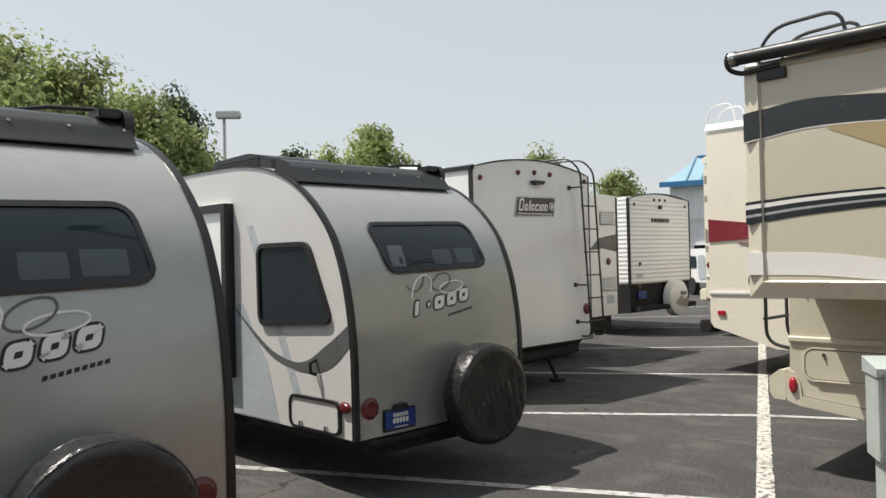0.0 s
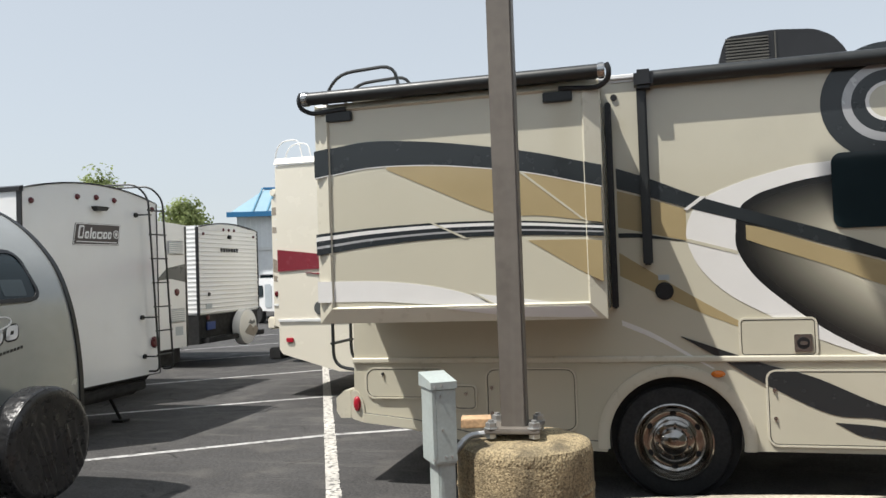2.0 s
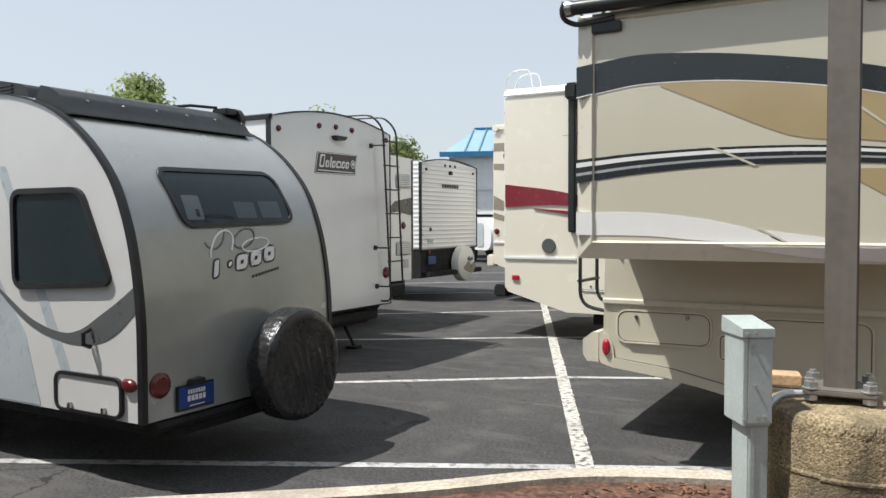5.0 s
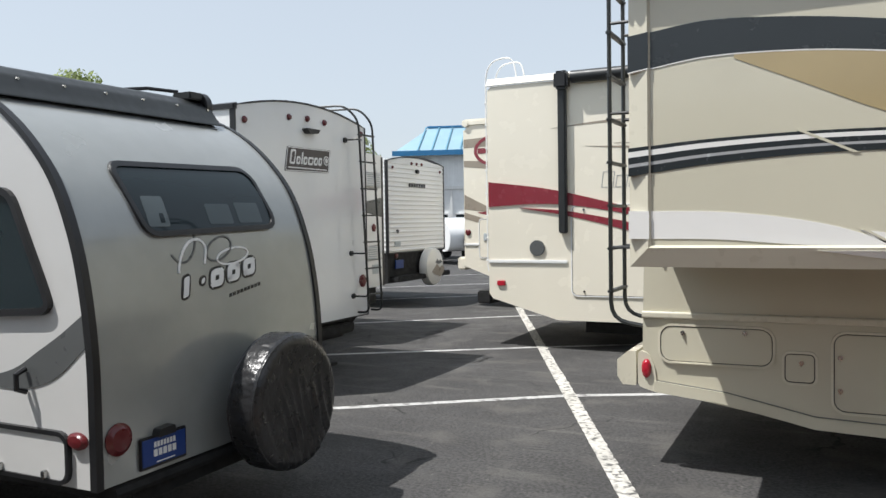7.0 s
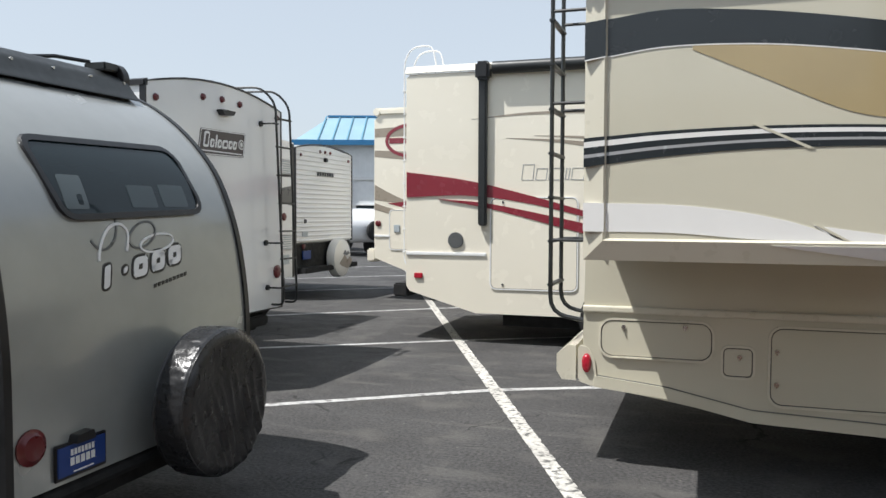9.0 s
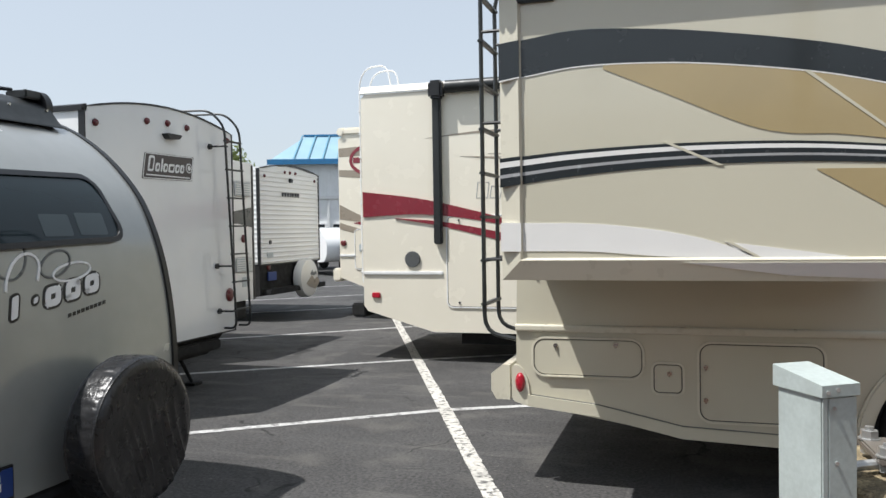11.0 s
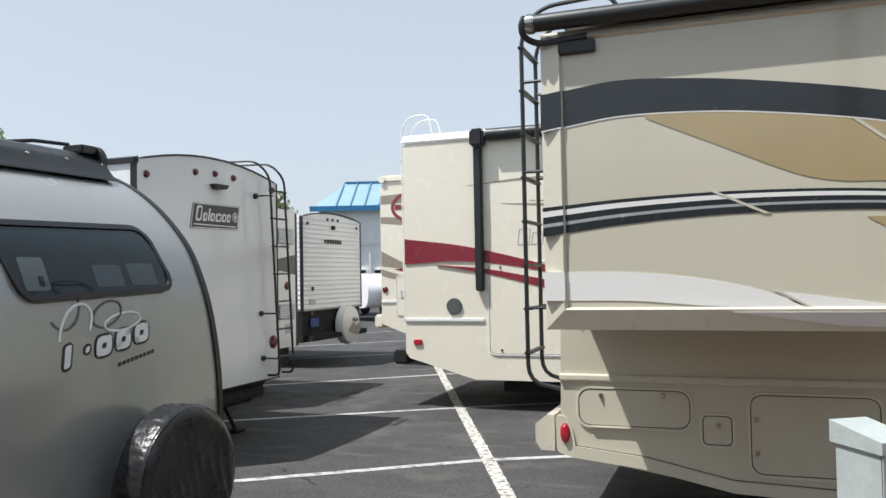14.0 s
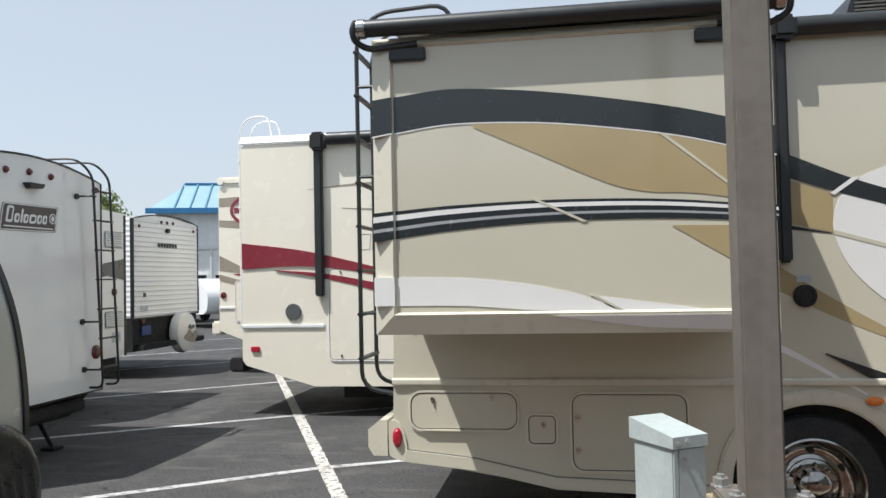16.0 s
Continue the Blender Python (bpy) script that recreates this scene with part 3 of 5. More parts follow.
    part("edge_trim", bevelled(frame_of(ring(out, 0.007), 0.014, "y", y - 0.014, y + 0.01), 0.004, 1), trim, h)
    for lx, lz in locks:
        part("lock", joined(cyl((lx, y - 0.014, lz), "y", 0.014, 0.012, 12), box(lx - 0.004, lx + 0.004, y - 0.03, y - 0.015, lz - 0.02, lz + 0.006, 0.002)), CHROME, h, "chrome twist lock")
    return h


def marker(parent, c, axis, r, mat=RED_LENS, flat=1.0):
    b = lathe([(r * 1.18, 0.0), (r * 1.18, 0.008), (r, 0.012), (r * 0.8, 0.024), (0, 0.03)], (0, 0, 0), "z", 20)
    rot = {"x": Euler((0, radians(90), 0)), "-y": Euler((radians(90), 0, 0))}[axis]
    bmesh.ops.transform(b, matrix=Matrix.Translation(c) @ rot.to_matrix().to_4x4() @ Matrix.Diagonal((flat, 1, 1, 1)), verts=b.verts[:])
    return part("marker_light", b, mat, parent, smooth=True)


# ---- beige motorhome with a slide-out ----
MY = 6.32
mh = thing("beige_motorhome", (2.5, 7.4, 0), "beige motorhome with charcoal, tan and white swooping stripes, slide-out extended", "motorhome")
WX, WZ, WR = 0.55, 0.42, 0.505
arch = [(WX + WR * math.cos(radians(a)), WZ + WR * math.sin(radians(a))) for a in range(187, -8, -8)]
shell = [(-1.965, 0.60), (-1.90, 0.535), (-0.94, 0.385), (-0.3, 0.36), (0.04, 0.36)] + arch[1:-1] + [(1.06, 0.36), (7.6, 0.36), (7.9, 1.2), (7.8, 2.4), (7.5, 3.13), (-1.78, 3.13), (-1.90, 3.06), (-1.94, 2.9), (-1.945, 1.6)]
part("body", prism(shell, "y", MY, MY + 2.45, 0.025, 2), BEIGE, mh)
hem = [(-1.885, 0.525), (-1.44, 0.478), (-0.945, 0.373), (-0.3, 0.352), (0.06, 0.335)]
part("skirt_hem", prism(hem + [(x, z + 0.072) for x, z in reversed(hem)], "y", MY - 0.02, MY + 0.25, 0.022, 3), BEIGE, mh, "rounded lower lip of the skirt")
part("hem_seam", prism([(x, z + 0.072) for x, z in hem] + [(x, z + 0.077) for x, z in reversed(hem)], "y", MY - 0.003, MY + 0.02), GREY_DECAL, mh)
part("roof", prism([(MY - 0.01, 3.10), (MY + 2.46, 3.10), (MY + 2.46, 3.14), (MY + 1.9, 3.19), (MY + 0.5, 3.19), (MY - 0.01, 3.14)], "x", -1.80, 7.45, 0.01), WHITE_TRIM, mh)
part("underbody", box(-1.5, 7.2, MY + 0.45, MY + 2.1, 0.42, 0.75), UNDER, mh)
part("rub_rail", prism(rounded(MY - 0.024, MY + 0.02, 1.0, 1.045, 0.012, 3), "x", -1.96, 7.5), BEIGE_TRIM, mh, "pale moulded rub rail")
fend = frame_of([(WX + 0.475 * math.cos(radians(a)), WZ + 0.475 * math.sin(radians(a))) for a in range(0, 360, 6)], 0.085, "y", MY - 0.035, MY + 0.02)
bmesh.ops.bisect_plane(fend, geom=fend.verts[:] + fend.edges[:] + fend.faces[:], plane_co=(0, 0, 0.36), plane_no=(0, 0, 1), clear_inner=True)
part("fender_flare", bevelled(fend, 0.012), BEIGE_TRIM, mh, "pale moulded wheel-arch flare", smooth=True)
part("arch_liner", cyl((WX, MY + 0.55, WZ + 0.02), "y", 0.47, 0.9, 32), UNDER, mh)
wheel_on(mh, (WX - 0.012, MY + 0.005, WZ - 0.006), 0.413, 0.280, shiny=WHEEL_CHROME)
part("rear_wheel_axle", cyl((WX, MY + 1.2, WZ), "y", 0.08, 2.2, 12), UNDER, mh)
part("front_wheel", cyl((6.2, MY + 0.15, 0.405), "y", 0.405, 0.26, 32, 0.03), RUBBER, mh)
part("far_wheel", cyl((WX, MY + 2.2, 0.405), "y", 0.405, 0.45, 32, 0.03), RUBBER, mh)
part("far_front_wheel", cyl((6.2, MY + 2.2, 0.405), "y", 0.405, 0.26, 32, 0.03), RUBBER, mh)
part("rear_bumper", prism([(-2.135, 0.605), (-2.10, 0.55), (-2.01, 0.55), (-2.01, 0.775), (-2.06, 0.775), (-2.135, 0.715)], "y", MY + 0.03, MY + 2.42, 0.006), BEIGE_TRIM, mh, "pale moulded rear bumper")
part("tail_housing", prism(smooth_outline([(-1.99, 0.785), (-1.93, 0.78), (-1.885, 0.70), (-1.872, 0.60), (-1.875, 0.52), (-1.99, 0.555)], 0.03), "y", MY - 0.012, MY + 0.03, 0.004), BEIGE_TRIM, mh)
marker(mh, (-1.934, MY - 0.012, 0.675), "-y", 0.052, BRIGHT_RED_LENS, flat=0.5)
first = hatch(mh, "storage_door", -1.84, -1.185, 0.735, 0.95, MY, BEIGE, BEIGE_TRIM, 0.065, ((-1.706, 0.916), (-1.336, 0.929)))
part("drip_ledge", box(-1.775, -1.245, MY - 0.026, MY, 0.716, 0.730, 0.004), BEIGE_TRIM, first, "pale drip ledge")
hatch(mh, "service_door", -1.106, -0.952, 0.651, 0.812, MY, BEIGE, BEIGE_TRIM, 0.025, ((-1.02, 0.765),))
hatch(mh, "storage_door", -0.84, -0.175, 0.495, 0.943, MY, BEIGE, BEIGE_TRIM, 0.06, ((-0.812, 0.81), (-0.812, 0.614)))
fd = hatch(mh, "water_door", 1.04, 1.52, 1.055, 1.295, MY, BEIGE, BEIGE_TRIM, 0.02)
part("latch_plate", prism(rounded(1.385, 1.505, 1.07, 1.195, 0.012), "y", MY - 0.02, MY - 0.009, 0.003), CHROME, fd, "chrome square latch")
part("latch_cup", cyl((1.445, MY - 0.022, 1.132), "y", 0.042, 0.01, 20), BLACK, fd)
part("latch_bar", box(1.42, 1.47, MY - 0.034, MY - 0.024, 1.12, 1.145, 0.004), CHROME, fd)
hatch(mh, "storage_door", 1.205, 2.6, 0.42, 0.925, MY, BEIGE, BEIGE_TRIM, 0.05, ((1.24, 0.80), (1.24, 0.60)))
part("exhaust_vent", joined(cyl((0.516, MY - 0.012, 1.524), "y", 0.066, 0.03, 28, 0.006), frame_of([(0.516 + 0.045 * math.cos(k / 10 * math.pi), 1.524 + 0.045 * math.sin(k / 10 * math.pi)) for k in range(20)], 0.008, "y", MY - 0.036, MY - 0.02), box(0.486, 0.546, MY - 0.034, MY - 0.02, 1.494, 1.554, 0.004)), BLACK, mh, "round black furnace vent")
part("vent_label", box(0.475, 0.555, MY - 0.004, MY + 0.004, 1.605, 1.645, 0.001), LIGHT_GREY, mh)
part("camera_port", cyl((0.207, MY - 0.005, 2.99), "y", 0.024, 0.02, 18), BLACK, mh)
marker(mh, (0.864, MY - 0.036, 0.918), "-y", 0.022, AMBER_LENS, 1.9)
# awning along the roof edge
aw = part("awning", cyl((4.0, MY - 0.058, 3.10), "x", 0.056, 7.1, 20, 0.01), BLACK_METAL, mh, "long rolled black awning", smooth=True)
part("awning_end", box(0.36, 0.50, MY - 0.14, MY, 3.02, 3.16, 0.025), BLACK, aw)
part("awning_arm", box(0.375, 0.445, MY - 0.075, MY, 1.72, 3.05, 0.014), BLACK_METAL, mh, "black awning arm")
part("gutter", prism(rounded(MY - 0.035, MY + 0.01, 3.12, 3.155, 0.008, 2), "x", -1.75, 7.4), WHITE_TRIM, mh)
# slide-out
SY, S0, S1, SB, ST = 5.39, -1.83, 0.16, 1.385, 2.93
so = part("slide_out", box(S0 + 0.03, S1 - 0.03, SY + 0.02, MY + 0.05, SB + 0.02, ST, 0.008), BEIGE, mh, "extended beige slide-out box")
panel = [(S0 + 0.115, SB + 0.115), (S1 - 0.115, SB + 0.115), (S1 - 0.115, ST - 0.06), (S0 + 0.115, ST - 0.06)]
outer = [(S0, SB), (S1, SB), (S1, ST), (S0, ST)]
bm = bmesh.new()
vi = [bm.verts.new((x, SY - 0.004, z)) for x, z in panel]
vm = [bm.verts.new((x + (0.012 if i in (0, 3) else -0.012) * -1, SY - 0.022, z + (-0.012 if i < 2 else 0.012))) for i, (x, z) in enumerate(panel)]
vo = [bm.verts.new((x, SY + 0.012, z)) for x, z in outer]
vb = [bm.verts.new((x, SY + 0.075, z)) for x, z in outer]
vk = [bm.verts.new((x, SY + 0.075, z)) for x, z in panel]
for p, q in ((vi, vm), (vm, vo), (vo, vb), (vb, vk), (vk, vi)):
    for i in range(4):
        j = (i + 1) % 4
        bm.faces.new((p[i], p[j], q[j], q[i]))
part("flange", bevelled(bm, 0.006, 2), BEIGE_TRIM, so, "pale chamfered slide-out flange")
part("panel", box(S0 + 0.1, S1 - 0.1, SY, SY + 0.03, SB + 0.1, ST - 0.04), BEIGE, so)
part("wiper_seal", box(S1 - 0.022, S1 + 0.024, MY - 0.06, MY, SB + 0.02, 2.95, 0.01), BLACK, mh)
part("wiper_seal", box(S0 - 0.03, S0, MY - 0.03, MY, SB, 2.98, 0.008), BLACK, mh)
sa = part("slide_awning", cyl(((S0 + S1) / 2, 5.325, 2.965), "x", 0.045, 2.06, 20, 0.008), BLACK_METAL, so, "rolled black slide-out awning", smooth=True)
part("awning_fabric", prism([(5.325, 3.003), (6.3, 3.10), (6.3, 3.106), (5.325, 3.010)], "x", S0 + 0.06, S1 - 0.05), BLACK, so)
for x, e in ((S0 - 0.05, -1), (S1 + 0.045, 1)):
    part("awning_spring_cover", cyl((x - e * 0.02, 5.325, 2.965), "x", 0.052, 0.045, 20, 0.006), CHROME, so, "bright awning end cap", smooth=True)
    part("awning_end_arm", tube([(x + e * 0.015, 5.325, 3.005), (x + e * 0.03, 5.31, 2.96), (x + e * 0.02, 5.325, 2.90), (x - e * 0.05, 5.36, 2.865), (x - e * 0.30, 5.372, 2.885)], 0.017, 8, 0.04), BLACK, so, smooth=True)
for x0, x1 in ((S0 + 0.10, S0 + 0.29), (S1 - 0.36, S1 - 0.17)):
    part("awning_bracket", box(x0, x1, SY - 0.03, SY + 0.01, 2.80, 2.865, 0.006), BLACK_METAL, so)
# stripes on the slide-out face
D = 0.0035
F = SY - 0.0005
B_TOP = [(-1.83, 2.60), (-1.44, 2.642), (-1.115, 2.622), (-0.79, 2.58), (-0.30, 2.49), (0.16, 2.37)]
B_LOW = [(-1.83, 2.412), (-1.445, 2.462), (-1.12, 2.459), (-0.795, 2.432), (-0.306, 2.355), (0.16, 2.235)]


def clipped(knots, x0, x1):
    """The same line between two places along the side."""
    inner = [k for k in knots if x0 < k[0] < x1]
    return [(x0, curve_through(knots, x0))] + inner + [(x1, curve_through(knots, x1))]


def on_slide(top, low, mat, proud=D, label=""):
    """A stripe over the panel, carried across both side flanges."""
    for x0, x1, d in ((S0 + 0.002, S0 + 0.108, 0.023), (S0 + 0.112, S1 - 0.112, proud), (S1 - 0.108, S1 - 0.002, 0.023)):
        lo, hi = max(x0, top[0][0], low[0][0]), min(x1, top[-1][0], low[-1][0])
        if hi - lo > 0.03:
            part("stripe", band(clipped(top, lo, hi), clipped(low, lo, hi), F, d, 26), mat, so, label)


on_slide(B_TOP, B_LOW, CHARCOAL, 0.0035, "charcoal stripe")
PIN = 0.007
on_slide([(x, z - 0.001) for x, z in B_LOW], [(x, z - PIN) for x, z in B_LOW], STRIPE_WHITE, 0.003)
T_LOW = [(-1.30, 2.438), (-1.0, 2.298), (-0.62, 2.122), (-0.44, 2.078), (-0.24, 2.066), (0.15, 2.004)]
on_slide([(x, z - 0.009) for x, z in clipped(B_LOW, -1.30, 0.15)], T_LOW, TAN, 0.0025, "tan wedge stripe")
on_slide([(-0.33, 1.909), (0.0, 1.90), (0.145, 1.886)], [(-0.33, 1.905), (0.0, 1.70), (0.145, 1.625)], TAN, 0.0025)
C_TOP = [(-1.844, 2.012), (-1.456, 2.041), (-1.02, 2.054), (-0.633, 2.051), (-0.317, 2.036), (0.16, 1.990)]
C_LOW = [(-1.844, 1.863), (-1.456, 1.911), (-1.02, 1.942), (-0.633, 1.948), (-0.317, 1.942), (0.16, 1.915)]
for f0, f1, m in ((0.0, 0.14, CHARCOAL), (0.14, 0.34, STRIPE_WHITE), (0.34, 0.58, CHARCOAL), (0.58, 0.70, STRIPE_SILVER), (0.70, 1.0, CHARCOAL)):
    on_slide([(x, z + (w - z) * f0) for (x, z), (_, w) in zip(C_TOP, C_LOW)], [(x, z + (w - z) * f1) for (x, z), (_, w) in zip(C_TOP, C_LOW)], m, 0.003, "thin charcoal and silver pinstripe")
on_slide([(-1.83, 1.683), (-1.368, 1.671), (-1.086, 1.641), (-0.888, 1.604), (-0.75, 1.565), (-0.585, 1.502)], [(-1.83, 1.535), (-1.37, 1.53), (-1.07, 1.508), (-0.92, 1.5015), (-0.585, 1.5005)], STRIPE_WHITE, 0.003, "white swoosh stripe")
on_slide([(-0.735, 1.575), (-0.548, 1.549), (-0.2, 1.503)], [(-0.735, 1.573), (-0.60, 1.502), (-0.2, 1.5005)], STRIPE_WHITE, 0.003)
for pts in ([(-1.016, 2.062), (-0.988, 2.062), (-0.736, 1.940), (-0.765, 1.940)], [(-0.730, 1.575), (-0.706, 1.575), (-0.575, 1.502), (-0.598, 1.502)], [(-0.385, 2.366), (-0.357, 2.362), (0.048, 2.022), (0.02, 2.03)]):
    part("slash", prism(pts, "y", SY - 0.0055, SY + 0.002), BEIGE, so, "thin beige slash")
bm = bmesh.new()
lowf = [(-0.92, 1.4735), (-0.40, 1.4735), (0.04, 1.4735), (0.10, 1.40), (-0.05, 1.398), (-0.45, 1.412)]
ys = [SY - 0.022 + (1.476 - z) / 0.09 * 0.034 - 0.003 for _, z in lowf]
fv = [bm.verts.new((x, y, z)) for (x, z), y in zip(lowf, ys)]
bv = [bm.verts.new((x, y + 0.006, z)) for (x, z), y in zip(lowf, ys)]
bm.faces.new(fv)
bm.faces.new(bv)
for i in range(len(fv)):
    j = (i + 1) % len(fv)
    bm.faces.new((fv[i], fv[j], bv[j], bv[i]))
part("stripe", bm, STRIPE_WHITE, so)

# stripes on the body
def on_body(top, low, mat, proud, steps=26, label=""):
    part("stripe", band(top, low, MY, proud, steps), mat, mh, label)


on_body([(0.20, 2.455), (0.40, 2.38), (0.81, 2.20), (1.22, 2.06), (1.64, 1.92), (1.97, 1.79), (2.6, 1.55)], [(0.20, 2.30), (0.39, 2.24), (0.72, 2.125), (1.22, 1.97), (1.63, 1.82), (1.97, 1.71), (2.6, 1.48)], CHARCOAL, 0.0055, label="charcoal stripe")
on_body([(0.20, 2.285), (0.42, 2.215), (0.72, 2.11)], [(0.20, 2.01), (0.42, 1.955), (0.69, 1.89)], TAN, 0.002, label="tan stripe")
on_body([(1.10, 1.985), (1.22, 1.955), (1.63, 1.805), (1.97, 1.695), (2.5, 1.5)], [(1.10, 1.88), (1.22, 1.83), (1.62, 1.68), (1.97, 1.53), (2.5, 1.33)], TAN, 0.0045)
on_body([(0.20, 1.82), (0.70, 1.49), (1.22, 1.18)], [(0.20, 1.645), (0.72, 1.38), (1.22, 1.172)], TAN, 0.002)
on_body([(0.20, 1.315), (0.44, 1.205), (0.84, 0.955)], [(0.20, 1.275), (0.44, 1.165), (0.84, 0.945)], STRIPE_WHITE, 0.002, label="white stripe")
on_body([(0.62, 1.19), (0.95, 1.07), (1.20, 0.98), (1.51, 0.89), (1.93, 0.70), (2.6, 0.5)], [(0.62, 1.184), (0.91, 1.01), (1.22, 0.82), (1.61, 0.63), (1.92, 0.60), (2.6, 0.42)], CHARCOAL, 0.0135, label="black wedge stripe")
on_body([(1.63, 0.575), (1.92, 0.55), (2.5, 0.45)], [(1.63, 0.57), (1.82, 0.475), (2.5, 0.43)], CHARCOAL, 0.0135)
on_body([(0.20, 1.965), (0.35, 1.957), (0.68, 1.888)], [(0.20, 1.93), (0.35, 1.925), (0.68, 1.885)], CHARCOAL, 0.003)
OUT = [(1.90, 2.43), (1.70, 2.41), (1.46, 2.39), (1.23, 2.34), (1.02, 2.28), (0.83, 2.20), (0.74, 2.11), (0.69, 1.98), (0.70, 1.85), (0.79, 1.66), (0.99, 1.47), (1.27, 1.31), (1.52, 1.17), (1.94, 1.02), (2.4, 0.93)]
IN = [(1.90, 2.345), (1.66, 2.31), (1.46, 2.28), (1.23, 2.22), (1.14, 2.175), (1.08, 2.13), (1.04, 2.05), (1.03, 1.95), (1.035, 1.81), (1.14, 1.62), (1.31, 1.45), (1.52, 1.28), (1.70, 1.16), (1.94, 1.045), (2.4, 0.94)]


def strip_between(a, b, mat, proud, label=""):
    """A painted shape between two lines of equal count on the body's side."""
    bm = bmesh.new()
    rows = [[bm.verts.new(v) for v in ((p[0], MY - proud, p[1]), (q[0], MY - proud, q[1]), (q[0], MY + 0.003, q[1]), (p[0], MY + 0.003, p[1]))] for p, q in zip(a, b)]
    for p, q in zip(rows, rows[1:]):
        for k in range(4):
            bm.faces.new((p[k], p[(k + 1) % 4], q[(k + 1) % 4], q[k]))
    bm.faces.new(rows[0])
    bm.faces.new(rows[-1])
    part("stripe", bm, mat, mh, label)


def eased(pts, n=4):
    out = []
    for i in range(len(pts) - 1):
        p0, p1, p2, p3 = (Vector(pts[max(0, min(len(pts) - 1, k))]) for k in (i - 1, i, i + 1, i + 2))
        out += [tuple(0.5 * ((2 * p1) + (p2 - p0) * t + (2 * p0 - 5 * p1 + 4 * p2 - p3) * t * t + (3 * p1 - p0 - 3 * p2 + p3) * t ** 3)) for t in (k / n for k in range(n))]
    return out + [pts[-1]]


eo, ei = eased(OUT), eased(IN)
strip_between(eo, ei, STRIPE_WHITE, 0.0035, "broad white crescent")
hub = Vector((2.3, 1.72))
bm = bmesh.new()
rows = []
for k in range(45):
    pts = [Vector(p) + (hub - Vector(p)) * (0.50 * k / 44) for p in ei]
    rows.append([bm.verts.new((p.x, MY - 0.0015, p.y)) for p in pts])
for k in range(44):
    for q in range(len(ei) - 1):
        bm.faces.new((rows[k][q], rows[k][q + 1], rows[k + 1][q + 1], rows[k + 1][q])).material_index = k
shading = part("airbrushed_shading", bm, AIRBRUSH[0], mh, "airbrushed shading from black to beige")
for coat in AIRBRUSH[1:]:
    shading.data.materials.append(coat)
part("slash", prism([(0.69, 1.905), (1.04, 1.80), (1.04, 1.775), (0.69, 1.88)], "y", MY - 0.006, MY + 0.002), BEIGE, mh)
part("slash", prism([(0.80, 2.21), (0.835, 2.205), (0.70, 2.11), (0.675, 2.12)], "y", MY - 0.007, MY + 0.002), STRIPE_WHITE, mh)
for r0, r1, m, d in ((0.30, 0.44, CHARCOAL, 0.002), (0.24, 0.30, STRIPE_SILVER, 0.003), (0.15, 0.24, CHARCOAL, 0.002), (0.125, 0.15, STRIPE_WHITE, 0.003)):
    part("roundel", frame_of([(2.07 + r0 * math.cos(k * math.pi / 24), 2.80 + 0.92 * r0 * math.sin(k * math.pi / 24)) for k in range(48)], r1 - r0, "y", MY - d, MY + 0.002), m, mh, "dark ringed roundel")
# ladder at the rear, with roof hoops
LX = -2.205
for y in (6.48, 6.88):
    part("ladder_rail", tube([(-1.95, y, 0.92), (LX, y, 0.96), (LX, y, 3.28), (-2.07, y, 3.44), (-1.58, y, 3.465), (-1.53, y, 3.18)], 0.0145, 8, 0.12), BLACK_METAL, mh, "black tubular ladder rail", smooth=True)
for k in range(8):
    z = 1.15 + k * 0.29
    part("rung", box(LX - 0.02, LX + 0.02, 6.46, 6.90, z - 0.008, z + 0.012, 0.004), BLACK_METAL, mh)
for y in (6.48, 6.88):
    for z in (1.45, 2.35, 2.95):
        part("standoff", tube([(LX, y, z), (-1.92, y, z)], 0.011), BLACK_METAL, mh)
# roof air conditioner
ac = part("air_conditioner", prism(smooth_outline([(1.0, 3.17), (2.02, 3.17), (1.96, 3.36), (1.87, 3.475), (1.74, 3.54), (1.45, 3.565), (1.085, 3.545), (1.03, 3.40)], 0.05), "y", 7.0, 7.75, 0.03), BLACK, mh, "black roof air conditioner with louvres", smooth=True)
for k in range(8):
    part("louvre", box(1.075, 1.40, 6.982, 7.01, 3.335 + k * 0.025, 3.347 + k * 0.025), SEAL_GREY, ac)
part("shroud_seam", box(1.445, 1.455, 6.985, 7.01, 3.2, 3.55), SEAL_GREY, ac)

part("side_window", prism(rounded(1.68, 2.75, 1.93, 2.46, 0.07), "y", MY - 0.016, MY + 0.02), GLASS, mh, "dark tinted side window")

# ---- small silver trailers with rounded backs ----
RX, RY0, RY1 = -3.88, 3.67, 5.45
RIM = [(0.0, 0.43), (0.0, 0.8), (-0.005, 1.05), (-0.035, 1.32), (-0.09, 1.57), (-0.19, 1.82), (-0.32, 2.0), (-0.50, 2.17), (-0.72, 2.31), (-0.98, 2.41), (-1.3, 2.475), (-1.7, 2.50), (-2.6, 2.50), (-3.5, 2.42), (-4.2, 2.2), (-4.65, 1.8), (-4.85, 1.3), (-4.9, 0.8), (-4.8, 0.43)]


def refined(pts, n=4):
    out = []
    for i in range(len(pts) - 1):
        p0, p1, p2, p3 = (Vector(pts[max(0, min(len(pts) - 1, k))]) for k in (i - 1, i, i + 1, i + 2))
        for k in range(n):
            t = k / n
            out.append(tuple(0.5 * ((2 * p1) + (p2 - p0) * t + (2 * p0 - 5 * p1 + 4 * p2 - p3) * t * t + (3 * p1 - p0 - 3 * p2 + p3) * t ** 3)))
    return out + [pts[-1]]


PROFILE = refined(RIM, 4)


